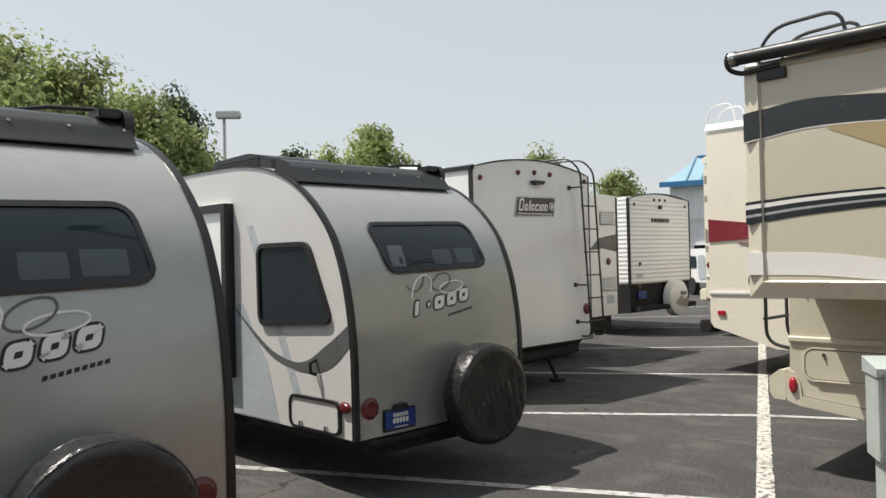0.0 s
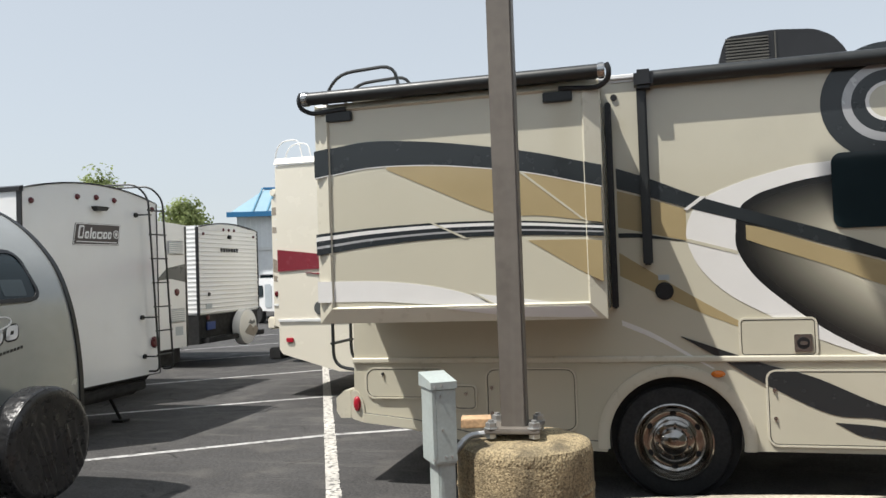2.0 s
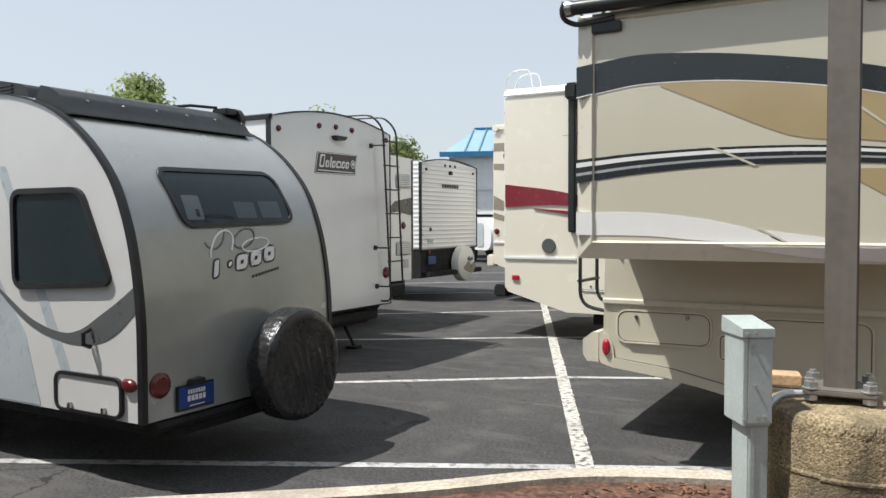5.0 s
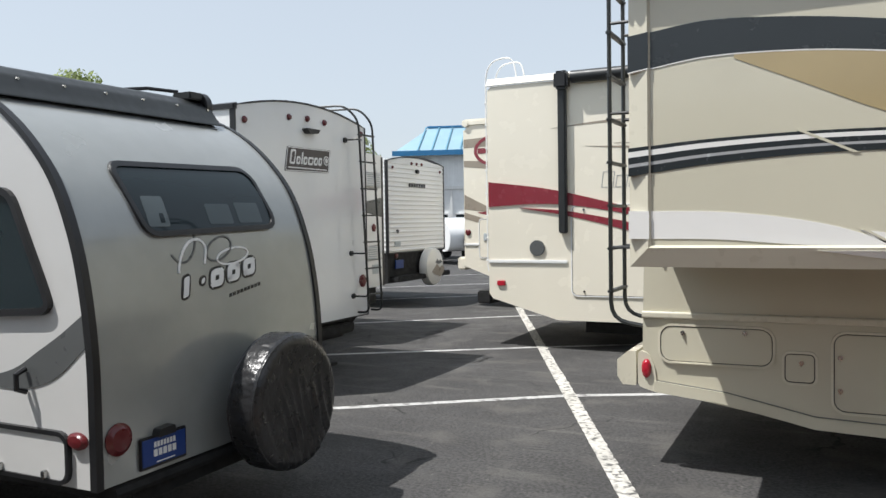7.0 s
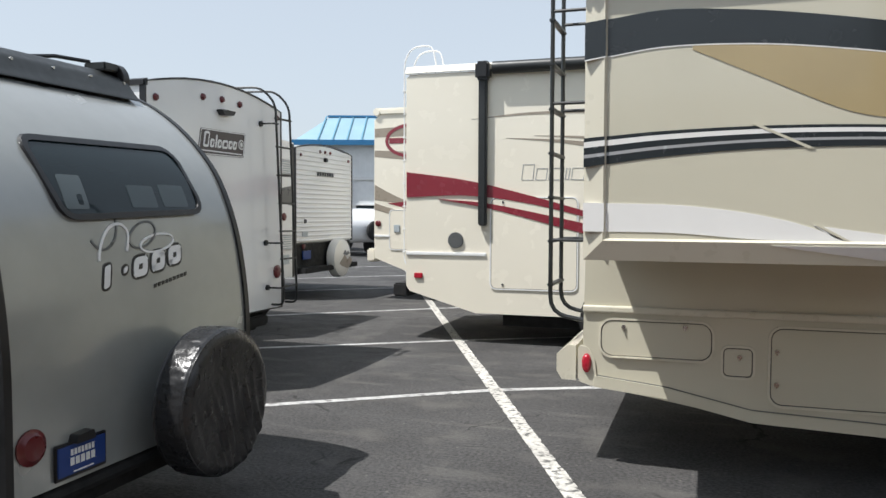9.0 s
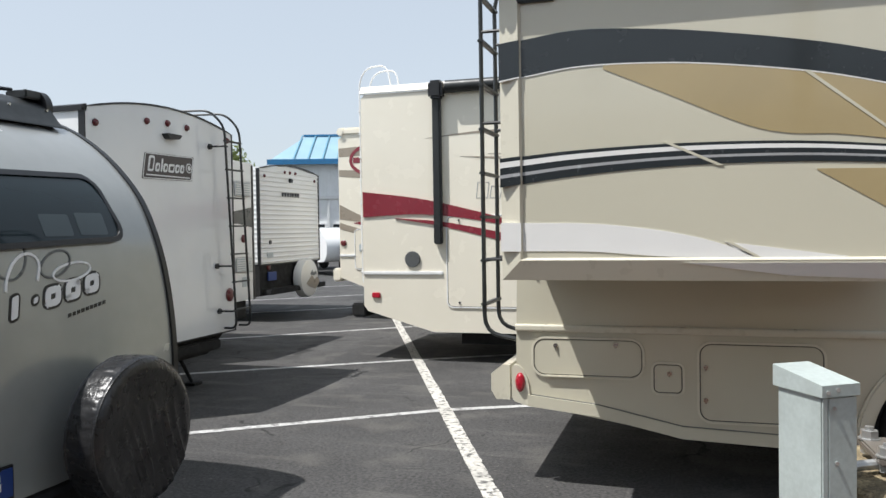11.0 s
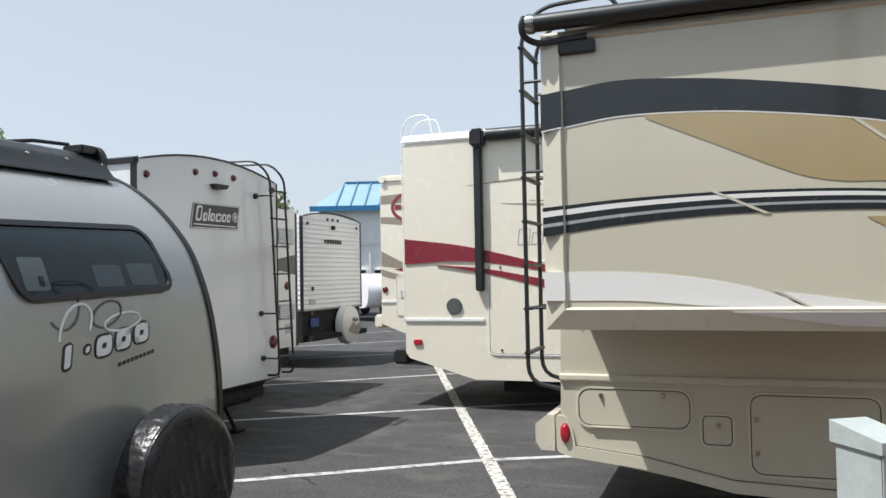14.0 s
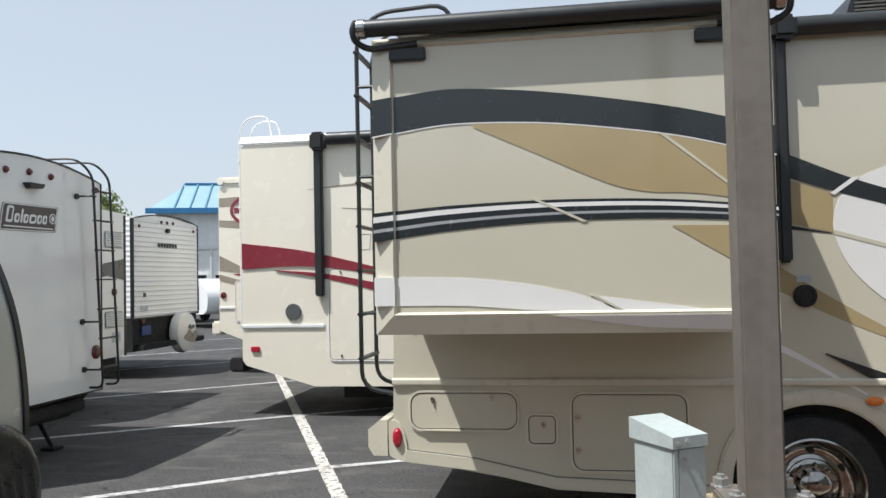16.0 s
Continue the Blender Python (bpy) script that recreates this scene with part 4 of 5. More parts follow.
def back_x(z):
    """How far forward the rounded back lies at a height."""
    best = 0.0
    for (xa, za), (xb, zb) in zip(PROFILE, PROFILE[1:]):
        if za <= z <= zb and zb > za:
            return xa + (xb - xa) * (z - za) / (zb - za)
    return best


def on_back(outline, mat, parent, name, proud, thick=0.02, rx=RX, label=""):
    """A plate of (y, z) outline laid on the rounded back."""
    bm = bmesh.new()
    fr = [bm.verts.new((rx + back_x(z) + proud, y, z)) for y, z in outline]
    bk = [bm.verts.new((rx + back_x(z) + proud - thick, y, z)) for y, z in outline]
    n = len(outline)
    for i in range(n):
        j = (i + 1) % n
        bm.faces.new((fr[i], fr[j], bk[j], bk[i]))
    res = bmesh.ops.triangle_fill(bm, use_beauty=True, edges=[bm.edges.get((fr[i], fr[(i + 1) % n])) for i in range(n)])
    zs = [z for _, z in outline]
    n = max(2, int((max(zs) - min(zs)) / 0.03))
    for k in range(1, n):
        z = min(zs) + (max(zs) - min(zs)) * k / n
        bmesh.ops.bisect_plane(bm, geom=bm.verts[:] + bm.edges[:] + bm.faces[:], plane_co=(0, 0, z), plane_no=(0, 0, 1))
    keep = set(bk)
    for v in bm.verts:
        if v not in keep:
            inner = any(abs(v.co.x - (rx + back_x(v.co.z) + proud - thick)) < 0.002 for _ in (0,))
            if not inner or len(v.link_faces) > 3:
                v.co.x = rx + back_x(v.co.z) + proud
    return part(name, bm, mat, parent, label, smooth=True)


def back_frame(outline, width, mat, parent, name, proud, label=""):
    bm = bmesh.new()
    outer = ring(outline, width)
    n = len(outline)
    rows = []
    for o, p in ((outline, proud - 0.02), (outline, proud), (outer, proud), (outer, proud - 0.02)):
        rows.append([bm.verts.new((RX + back_x(z) + p, y, z)) for y, z in o])
    for k in range(4):
        a, b = rows[k], rows[(k + 1) % 4]
        for i in range(n):
            bm.faces.new((a[i], a[(i + 1) % n], b[(i + 1) % n], b[i]))
    return part(name, bm, mat, parent, label, smooth=True)


def ribbon(points, width, mat, parent, name, proud):
    """A thin painted line on the rounded back, through (y, z) points."""
    pts = refined([tuple(p) for p in points], 6)
    outline = []
    left, right = [], []
    for i, p in enumerate(pts):
        d = Vector(pts[min(i + 1, len(pts) - 1)]) - Vector(pts[max(i - 1, 0)])
        nrm = Vector((-d.y, d.x)).normalized() * width / 2
        left.append(Vector(p) + nrm)
        right.append(Vector(p) - nrm)
    bm = bmesh.new()
    rows = [[bm.verts.new((RX + back_x(q.y) + proud, q.x, q.y)) for q in (a, b)] + [bm.verts.new((RX + back_x(q.y) + proud - 0.004, q.x, q.y)) for q in (b, a)] for a, b in zip(left, right)]
    for a, b in zip(rows, rows[1:]):
        for k in range(4):
            bm.faces.new((a[k], a[(k + 1) % 4], b[(k + 1) % 4], b[k]))
    return part(name, bm, mat, parent)


def round_trailer():
    rp = thing("round_back_trailer", (RX - 2.4, (RY0 + RY1) / 2, 0), "small silver and white camping trailer with a rounded back", "trailer")
    body = [(RX + x, z) for x, z in PROFILE]
    part("shell", prism(body, "y", RY0 + 0.02, RY1 - 0.02), SILVER, rp, "silver rounded back and roof skin", smooth=True)
    for y, s in ((RY0, 1), (RY1, -1)):
        part("side_wall", prism([(RX + x - 0.03, z) if i else (RX + x - 0.03, z) for i, (x, z) in enumerate(PROFILE)], "y", y, y + s * 0.03), TONED_WALL, rp, "white side wall")
        # dark edge moulding that follows the outline
        bm = bmesh.new()
        rows = []
        for x, z in PROFILE:
            rows.append([bm.verts.new((RX + x + a, y + s * b, z)) for a, b in ((0.014, -0.012), (0.014, 0.028), (-0.03, 0.028), (-0.03, -0.012))])
        for a, b in zip(rows, rows[1:]):
            for k in range(4):
                bm.faces.new((a[k], a[(k + 1) % 4], b[(k + 1) % 4], b[k]))
        part("edge_moulding", bm, BLACK, rp, "black edge moulding", smooth=True)
    # side window, swoosh, hatch
    win = smooth_outline([(-5.06, 1.22), (-4.16, 1.27), (-4.18, 1.33), (-4.41, 1.81), (-5.07, 1.81)], 0.07)
    w = part("side_window", prism(win, "y", RY0 - 0.012, RY0 + 0.01), GLASS, rp, "dark side window")
    part("window_frame", frame_of(win, 0.035, "y", RY0 - 0.028, RY0 + 0.01), BLACK, w, "black rubber window frame")
    ht = rounded(-4.66, -4.06, 0.46, 0.67, 0.05)
    h = part("hatch", prism(ht, "y", RY0 - 0.014, RY0 + 0.01), TONED_WALL, rp)
    part("hatch_frame", frame_of(ht, 0.022, "y", RY0 - 0.024, RY0 + 0.01), BLACK, h, "black hatch frame")
    for x in (-4.52, -4.2):
        part("hatch_latch", box(x - 0.012, x + 0.012, RY0 - 0.04, RY0 - 0.012, 0.46, 0.50, 0.004), CHROME, h)
    part("swoosh", band([(-5.50, 1.335), (-5.15, 1.115), (-4.9, 0.99), (-4.6, 0.93), (-4.42, 0.965), (-4.26, 1.05), (-4.08, 1.15), (-3.925, 1.25)], [(-5.50, 1.325), (-5.154, 1.075), (-4.9, 0.94), (-4.6, 0.872), (-4.35, 0.872), (-4.127, 0.938), (-3.925, 1.09)], RY0, 0.004, 32), GREY_DECAL, rp, "dark grey curved side stripe")
    part("side_stripe", prism([(-5.28, 2.0), (-5.18, 2.0), (-4.42, 0.45), (-4.52, 0.45)], "y", RY0 - 0.002, RY0 + 0.01), LIGHT_GREY, rp, "pale grey side stripe")
    part("side_panel", prism([(-6.6, 1.35), (-5.35, 1.35), (-5.0, 0.9), (-4.85, 0.44), (-6.6, 0.44)], "y", RY0 - 0.003, RY0 + 0.01), LIGHT_GREY, rp, "pale blue-grey lower panel")
    marker(rp, (-3.99, RY0 - 0.002, 0.655), "-y", 0.035, flat=1.6)
    part("grab_handle", tube([(-4.33, RY0 - 0.01, 0.86), (-4.33, RY0 - 0.06, 0.88), (-4.33, RY0 - 0.06, 0.95), (-4.33, RY0 - 0.01, 0.97)], 0.014), BLACK, rp)
    part("side_slide", box(-7.0, -5.5, RY0 - 0.06, RY0 + 0.05, 0.75, 2.2, 0.02), WHITE, rp, "white slide-out with black edge")
    part("slide_edge", frame_of([(-6.95, 0.8), (-5.55, 0.8), (-5.55, 2.13), (-6.95, 2.13)], 0.09, "y", RY0 - 0.09, RY0 + 0.02), BLACK, rp)
    # back window and its frame
    wo = smooth_outline([(RY0 + 0.36, 1.955), (RY0 + 1.41, 1.975), (RY0 + 1.46, 1.645), (RY0 + 0.44, 1.615)], 0.07)
    bw = on_back(wo, GLASS, rp, "back_window", 0.012, 0.03, label="wide dark tinted back window")
    back_frame(wo, 0.028, BLACK, bw, "window_frame", 0.022, "black rubber window frame")
    # The notice lies on the pane; its dim colour imitates the tint over it.
    on_back(rounded(RY0 + 0.455, RY0 + 0.60, 1.64, 1.80, 0.012, 2), DIMMED_NOTICE, bw, "notice", 0.0145, 0.01, label="paper notice on the pane, dimmed in colour for the tint")
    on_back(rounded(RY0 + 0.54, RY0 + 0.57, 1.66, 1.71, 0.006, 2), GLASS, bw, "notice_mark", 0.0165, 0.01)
    # Two painted patches stand in for far windows showing through the opaque pane.
    on_back(rounded(RY0 + 0.90, RY0 + 1.10, 1.65, 1.765, 0.012, 2), THROUGH_VIEW, bw, "blind", 0.0145, 0.01, label="dim patch painted for a far window seen through the glass")
    on_back(rounded(RY0 + 1.15, RY0 + 1.36, 1.655, 1.775, 0.012, 2), THROUGH_VIEW, bw, "blind", 0.0145, 0.01, label="dim patch painted for a far window seen through the glass")
    # badge: pale rounded shapes edged in black, and a looped line
    slant = 0.26

    def leaning(y, z, w, tall, r):
        return smooth_outline([(RY0 + y, z), (RY0 + y + w, z + 0.012), (RY0 + y + w + tall * slant, z + tall + 0.012), (RY0 + y + tall * slant, z + tall)], r)

    for y, low, w, tall, ringed in ((0.575, 0.0, 0.040, 0.105, False), (0.720, 0.038, 0.028, 0.028, False), (0.785, 0.002, 0.105, 0.098, True), (0.925, 0.0, 0.105, 0.098, True), (1.065, 0.0, 0.105, 0.098, True)):
        zb = 1.262 + low + 0.17 * (y - 0.58)
        o = leaning(y + 0.02, zb, w, tall, 0.034 if ringed else 0.012)
        on_back(ring(o, 0.013), BLACK, rp, "badge_edge", 0.003, 0.01)
        if ringed:
            hole = ring(o, -0.034)
            back_frame(hole, 0.034, WHITE_TRIM, rp, "badge", 0.006, "pale slanted badge ring")
        else:
            on_back(o, WHITE_TRIM, rp, "badge", 0.006, 0.008, label="pale slanted badge shape")
    for k in range(9):
        y = RY0 + 0.95 + k * 0.032
        on_back([(y, 1.238 + k * 0.0053), (y + 0.021, 1.241 + k * 0.0053), (y + 0.026, 1.261 + k * 0.0053), (y + 0.005, 1.258 + k * 0.0053)], BLACK, rp, "badge_bar", 0.003, 0.006)
    ribbon([(4.235, 1.492), (4.265, 1.458), (4.325, 1.450), (4.385, 1.488), (4.42, 1.545), (4.43, 1.60)], 0.012, GREY_DECAL, rp, "badge_curl", 0.004)
    ribbon([(4.262, 1.395), (4.28, 1.45), (4.33, 1.52), (4.39, 1.560), (4.45, 1.567), (4.487, 1.54), (4.488, 1.50), (4.46, 1.435)], 0.014, WHITE_TRIM, rp, "badge_curl", 0.005)
    for cy, cz, a, b, tilt, m in ((4.60, 1.512, 0.112, 0.055, 22, GREY_DECAL), (4.70, 1.468, 0.135, 0.042, 8, WHITE_TRIM)):
        c, e = math.cos(radians(tilt)), math.sin(radians(tilt))
        ribbon([(cy + a * math.cos(q) * c - b * math.sin(q) * e, cz + a * math.cos(q) * e + b * math.sin(q) * c) for q in (k * math.pi / 10 for k in range(21))], 0.011, m, rp, "badge_curl", 0.0045)
    # round tail lights, plate, cover
    for y in (RY0 + 0.125, RY1 - 0.16):
        marker(rp, (RX + 0.002, y, 0.642), "x", 0.066)
    part("plate_frame", box(RX + 0.004, RX + 0.018, RY0 + 0.24, RY0 + 0.55, 0.452, 0.612, 0.005), BLACK, rp, "black plate frame")
    pl = part("plate", box(RX + 0.016, RX + 0.022, RY0 + 0.252, RY0 + 0.538, 0.468, 0.600, 0.002), PLATE_BLUE, rp, "blue dealer plate with white bars")
    part("plate_lamp", prism(smooth_outline([(RY0 + 0.33, 0.605), (RY0 + 0.45, 0.605), (RY0 + 0.44, 0.648), (RY0 + 0.345, 0.642)], 0.01), "x", RX, RX + 0.05, 0.006), BLACK, rp)
    for k in range(7):
        part("plate_bar", box(RX + 0.022, RX + 0.0235, RY0 + 0.325 + k * 0.021, RY0 + 0.340 + k * 0.021, 0.553, 0.580), WHITE_TRIM, pl)
    for k in range(5):
        part("plate_bar", box(RX + 0.022, RX + 0.0235, RY0 + 0.322 + k * 0.031, RY0 + 0.345 + k * 0.031, 0.508, 0.543), WHITE_TRIM, pl)
    part("plate_bar", box(RX + 0.022, RX + 0.0235, RY0 + 0.34, RY0 + 0.46, 0.476, 0.482), WHITE_TRIM, pl)
    TY, TZ, TR = RY0 + 1.085, 0.648, 0.383
    CX = RX + 0.15
    prof = [(0.0, 0.0), (TR * 0.9, 0.0), (TR * 0.985, 0.015), (TR, 0.035), (TR * 1.005, 0.08), (TR, 0.14), (TR * 0.985, 0.165), (TR * 0.93, 0.185)] + [(TR * (0.86 - 0.1 * q), 0.196) for q in range(9)] + [(0, 0.196)]
    bm = lathe(refined(prof, 4), (CX, TY, TZ), "x", 176)
    for v in bm.verts:
        d = v.co - Vector((CX, TY, TZ))
        a = math.atan2(d.z, d.y)
        r = math.hypot(d.y, d.z)
        if d.x > 0.17:
            low = max(0.0, min(1.0, (0.16 - d.z) / 0.3)) * max(0.15, min(1.0, (d.y + 0.24) / 0.15))
            u = 92 * (d.y + 0.30 * d.z) * (1 - 0.5 * d.z) + 1.4 * noise.noise(Vector((d.y * 5, d.z * 3, 0)))
            fold = (0.5 + 0.5 * math.sin(u)) ** 2 * (0.55 + noise.noise(Vector((d.y * 9, d.z * 5, 4))))
            edge = min(1.0, (TR - r) / 0.05)
            v.co.x += low * edge * 0.024 * fold + 0.008 * noise.noise(Vector((d.y * 5, d.z * 5, 3))) - 0.010 * (1 - (r / TR) ** 2)
        else:
            k = 1 + 0.003 * math.sin(a * 37 + d.x * 20) + 0.003 * math.sin(a * 61 - d.x * 30) + 0.008 * noise.noise(Vector((a * 5, d.x * 12, 1)))
            v.co.y, v.co.z = TY + d.y * k, TZ + d.z * k
    part("spare_wheel_cover", bm, VINYL, rp, "black vinyl spare wheel cover with wrinkles", smooth=True)
    part("cover_piping", tube([(RX + 0.318, TY + TR * 0.978 * math.cos(k * math.pi / 24), TZ + TR * 0.965 * math.sin(k * math.pi / 24)) for k in range(49)], 0.007, 6), VINYL, rp, smooth=True)
    part("carrier", joined(box(RX - 0.4, RX + 0.20, TY - 0.05, TY + 0.05, 0.36, 0.42), box(RX - 0.02, RX + 0.17, TY - 0.05, TY + 0.05, 0.36, 0.75)), UNDER, rp)
    part("bumper", tube([(RX - 0.02, RY0 + 0.1, 0.385), (RX - 0.02, RY1 - 0.1, 0.385)], 0.035), UNDER, rp)
    part("chassis", box(RX - 4.7, RX - 0.05, RY0 + 0.25, RY1 - 0.25, 0.28, 0.44), UNDER, rp)
    for y in (RY0 + 0.08, RY1 - 0.28):
        part("road_wheel", cyl((RX - 2.5, y + 0.1, 0.33), "y", 0.33, 0.2, 32, 0.03), RUBBER, rp)
    for x in (RX - 4.5,):
        part("stabiliser", box(x, x + 0.06, RY0 + 0.3, RY0 + 0.36, 0.0, 0.3), UNDER, rp)
        part("stabiliser", box(x, x + 0.06, RY1 - 0.36, RY1 - 0.3, 0.0, 0.3), UNDER, rp)
    # rolled black visor over the back edge of the roof
    y0, y1 = RY0 + 0.03, RY1 - 0.13
    part("roof_visor", prism(smooth_outline([(RX - 0.80, 2.335), (RX - 0.652, 2.300), (RX - 0.70, 2.352), (RX - 0.76, 2.43), (RX - 0.84, 2.48), (RX - 0.96, 2.51), (RX - 1.02, 2.40)], 0.02), "y", y0, y1, 0.004), BLACK_METAL, rp, "black solar awning case on the roof edge")
    part("visor_end", prism(smooth_outline([(RX - 0.99, 2.40), (RX - 0.76, 2.355), (RX - 0.75, 2.47), (RX - 0.80, 2.535), (RX - 0.96, 2.545)], 0.035), "y", y1 - 0.03, y1 + 0.02, 0.01), BLACK, rp)
    part("visor_bracket", box(RX - 0.95, RX - 0.79, y1 - 0.15, y1 - 0.03, 2.48, 2.53, 0.008), BLACK_METAL, rp)
    for k in range(6):
        y = RY0 + 0.215 + k * 0.278
        part("visor_rivet", cyl((RX - 0.742, y, 2.412), "x", 0.008, 0.014, 10), CHROME, rp)
    part("roof_rail", tube([(RX - 1.0, y1 - 0.55, 2.50), (RX - 0.97, y1 - 0.35, 2.535), (RX - 0.95, y1 - 0.1, 2.545)], 0.012), BLACK, rp)
    a = part("air_conditioner", prism(smooth_outline([(RX - 2.9, 2.49), (RX - 1.75, 2.49), (RX - 1.85, 2.66), (RX - 2.2, 2.72), (RX - 2.85, 2.70)], 0.06), "y", RY0 + 0.5, RY0 + 1.2, 0.03), BLACK, rp, "black roof air conditioner", smooth=True)
    for k in range(6):
        part("louvre", box(RX - 2.8, RX - 2.0, RY0 + 0.488, RY0 + 0.505, 2.53 + k * 0.026, 2.54 + k * 0.026), BLACK_METAL, a)
    return rp


rpod = round_trailer()
m = rpod.matrix_basis.copy()
m.translation = rpod.location + Vector((1.0, -3.30, 0))
copy_thing(rpod, m)


# ---- white box trailers ----
def arched(y0, y1, z0, z1, rise, n=12):
    """An upright end wall's outline with a softly arched top."""
    pts = [(y0, z0), (y1, z0)]
    for k in range(n + 1):
        t = k / n
        pts.append((y1 + (y0 - y1) * t, z1 + rise * (1 - (2 * t - 1) ** 2)))
    return pts


CX, C0, C1 = -5.75, 6.87, 9.13
ct = thing("white_travel_trailer", (CX - 3.5, (C0 + C1) / 2, 0), "white smooth-sided travel trailer with black edges and ladder", "trailer")
co = arched(C0, C1, 0.57, 2.735, 0.145)
part("body", prism(co, "x", CX - 7.0, CX, 0.02), WHITE, ct)
part("edge_trim", frame_of(ring(co, -0.012), 0.018, "x", CX - 0.05, CX + 0.008), BLACK, ct, "black edge trim")
part("roof_edge", prism([(C0 - 0.02, 2.70), (C0 + 0.04, 2.70), (C0 + 0.04, 2.765), (C0 - 0.02, 2.745)], "x", CX - 7, CX), BLACK, ct)
part("underframe", prism([(C0 + 0.1, 0.56), (C1 - 0.06, 0.56), (C1 - 0.4, 0.36), (C0 + 0.4, 0.36)], "x", CX - 6.8, CX - 0.1), UNDER, ct)
part("bumper", box(CX - 0.25, CX - 0.02, C0 + 0.25, C1 - 0.25, 0.40, 0.52, 0.02), UNDER, ct)
for y in (C0 + 0.2, C1 - 0.4):
    part("road_wheel", cyl((CX - 3.3, y + 0.1, 0.36), "y", 0.36, 0.22, 28, 0.03), RUBBER, ct)
for y in (C0 + 0.75, C1 - 0.35):
    part("stabiliser", joined(tube([(CX - 0.55, y, 0.40), (CX - 0.35, y + 0.02, 0.03)], 0.02), box(CX - 0.43, CX - 0.27, y - 0.05, y + 0.09, 0.0, 0.03)), UNDER, ct, "lowered stabiliser jack")
    part("stabiliser", box(CX - 5.8, CX - 5.74, y, y + 0.06, 0.0, 0.4), UNDER, ct)
for y, z in ((7.0, 2.615), (7.68, 2.71), (7.99, 2.725), (8.30, 2.715), (9.03, 2.66)):
    marker(ct, (CX + 0.004, y, z), "x", 0.028)
part("rear_camera", prism(smooth_outline([(7.90, 2.62), (8.14, 2.62), (8.10, 2.575), (7.95, 2.565)], 0.02), "x", CX, CX + 0.07, 0.01), BLACK, ct)
lg = part("logo_panel", prism(smooth_outline([(7.595, 2.17), (8.37, 2.18), (8.41, 2.427), (7.645, 2.42)], 0.02), "x", CX, CX + 0.004), BADGE_DARK, ct, "dark brown-grey badge with a white edge")
part("logo_edge", frame_of(smooth_outline([(7.612, 2.182), (8.355, 2.192), (8.392, 2.415), (7.657, 2.408)], 0.016), 0.008, "x", CX + 0.001, CX + 0.007), WHITE_TRIM, lg)
for k, (y, tall, w) in enumerate(((7.675, 0.15, 0.085), (7.785, 0.085, 0.062), (7.868, 0.13, 0.022), (7.905, 0.085, 0.062), (7.985, 0.085, 0.09), (8.09, 0.085, 0.065), (8.17, 0.085, 0.06))):
    z = 2.245 + 0.012 * (y - 7.675)
    part("logo_shape", prism(smooth_outline([(y, z), (y + w, z), (y + w + tall * 0.2, z + tall), (y + tall * 0.2, z + tall)], 0.024), "x", CX + 0.002, CX + 0.008), WHITE_TRIM, lg)
    if w > 0.05:
        part("logo_gap", prism(smooth_outline([(y + 0.024, z + 0.022), (y + w - 0.016, z + 0.022), (y + w - 0.020 + tall * 0.2, z + tall - 0.022), (y + 0.022 + tall * 0.2, z + tall - 0.022)], 0.01), "x", CX + 0.003, CX + 0.0095), BADGE_DARK, lg)
part("logo_disc", cyl((CX + 0.005, 8.325, 2.31), "x", 0.05, 0.006, 20), WHITE_TRIM, lg)
part("logo_disc_ring", frame_of([(8.325 + 0.026 * math.cos(k * math.pi / 10), 2.31 + 0.026 * math.sin(k * math.pi / 10)) for k in range(20)], 0.012, "x", CX + 0.003, CX + 0.0095), BADGE_DARK, lg)
part("logo_rule", box(CX + 0.003, CX + 0.008, 7.655, 8.33, 2.205, 2.217), WHITE_TRIM, lg)
marker(ct, (CX + 0.004, 9.02, 0.97), "x", 0.062)
LAD = CX + 0.17
for y in (8.885, 9.175):
    part("ladder_rail", tube([(CX + 0.02, y, 0.62), (LAD, y, 0.62), (LAD, y - 0.16, 2.78), (CX + 0.02, y - 0.20, 2.945), (CX - 0.70, y - 0.24, 2.955), (CX - 0.80, y - 0.24, 2.80)], 0.0125, 8, 0.1), BLACK_METAL, ct, "black tubular ladder rail", smooth=True)
for k in range(7):
    z = 0.82 + k * 0.30
    y = 9.03 - 0.16 * (z - 0.62) / 2.16
    part("rung", box(LAD - 0.016, LAD + 0.016, y - 0.165, y + 0.165, z - 0.007, z + 0.010, 0.003), BLACK_METAL, ct)
for y, z in ((8.86, 0.81), (8.83, 1.296), (8.745, 2.564)):
    part("standoff", joined(tube([(LAD, y + 0.03, z), (LAD, y - 0.05, z), (CX, y - 0.05, z)], 0.010, 8, 0.03), cyl((CX + 0.012, y - 0.05, z), "x", 0.03, 0.024, 14)), BLACK_METAL, ct)
part("roof_vent", prism(smooth_outline([(CX - 2.2, 2.80), (CX - 1.5, 2.80), (CX - 1.6, 2.95), (CX - 2.1, 2.97)], 0.05), "y", 7.6, 8.2, 0.03), WHITE_TRIM, ct)
part("roof_vent", prism(smooth_outline([(CX - 3.4, 2.80), (CX - 2.7, 2.80), (CX - 2.75, 3.0), (CX - 3.3, 3.03)], 0.05), "y", 7.3, 7.9, 0.03), GREY_DECAL, ct)

TX, T0, T1 = -7.1, 9.6, 11.85
tt = thing("white_vented_trailer", (TX - 3.5, (T0 + T1) / 2, 0), "white trailer with vents and grey swoosh", "trailer")
part("body", prism(arched(T0, T1, 0.66, 2.66, 0.03), "x", TX - 7, TX, 0.03), WHITE, tt)
part("underframe", box(TX - 6.8, TX - 0.1, T0 + 0.1, T1 - 0.1, 0.40, 0.66), UNDER, tt)
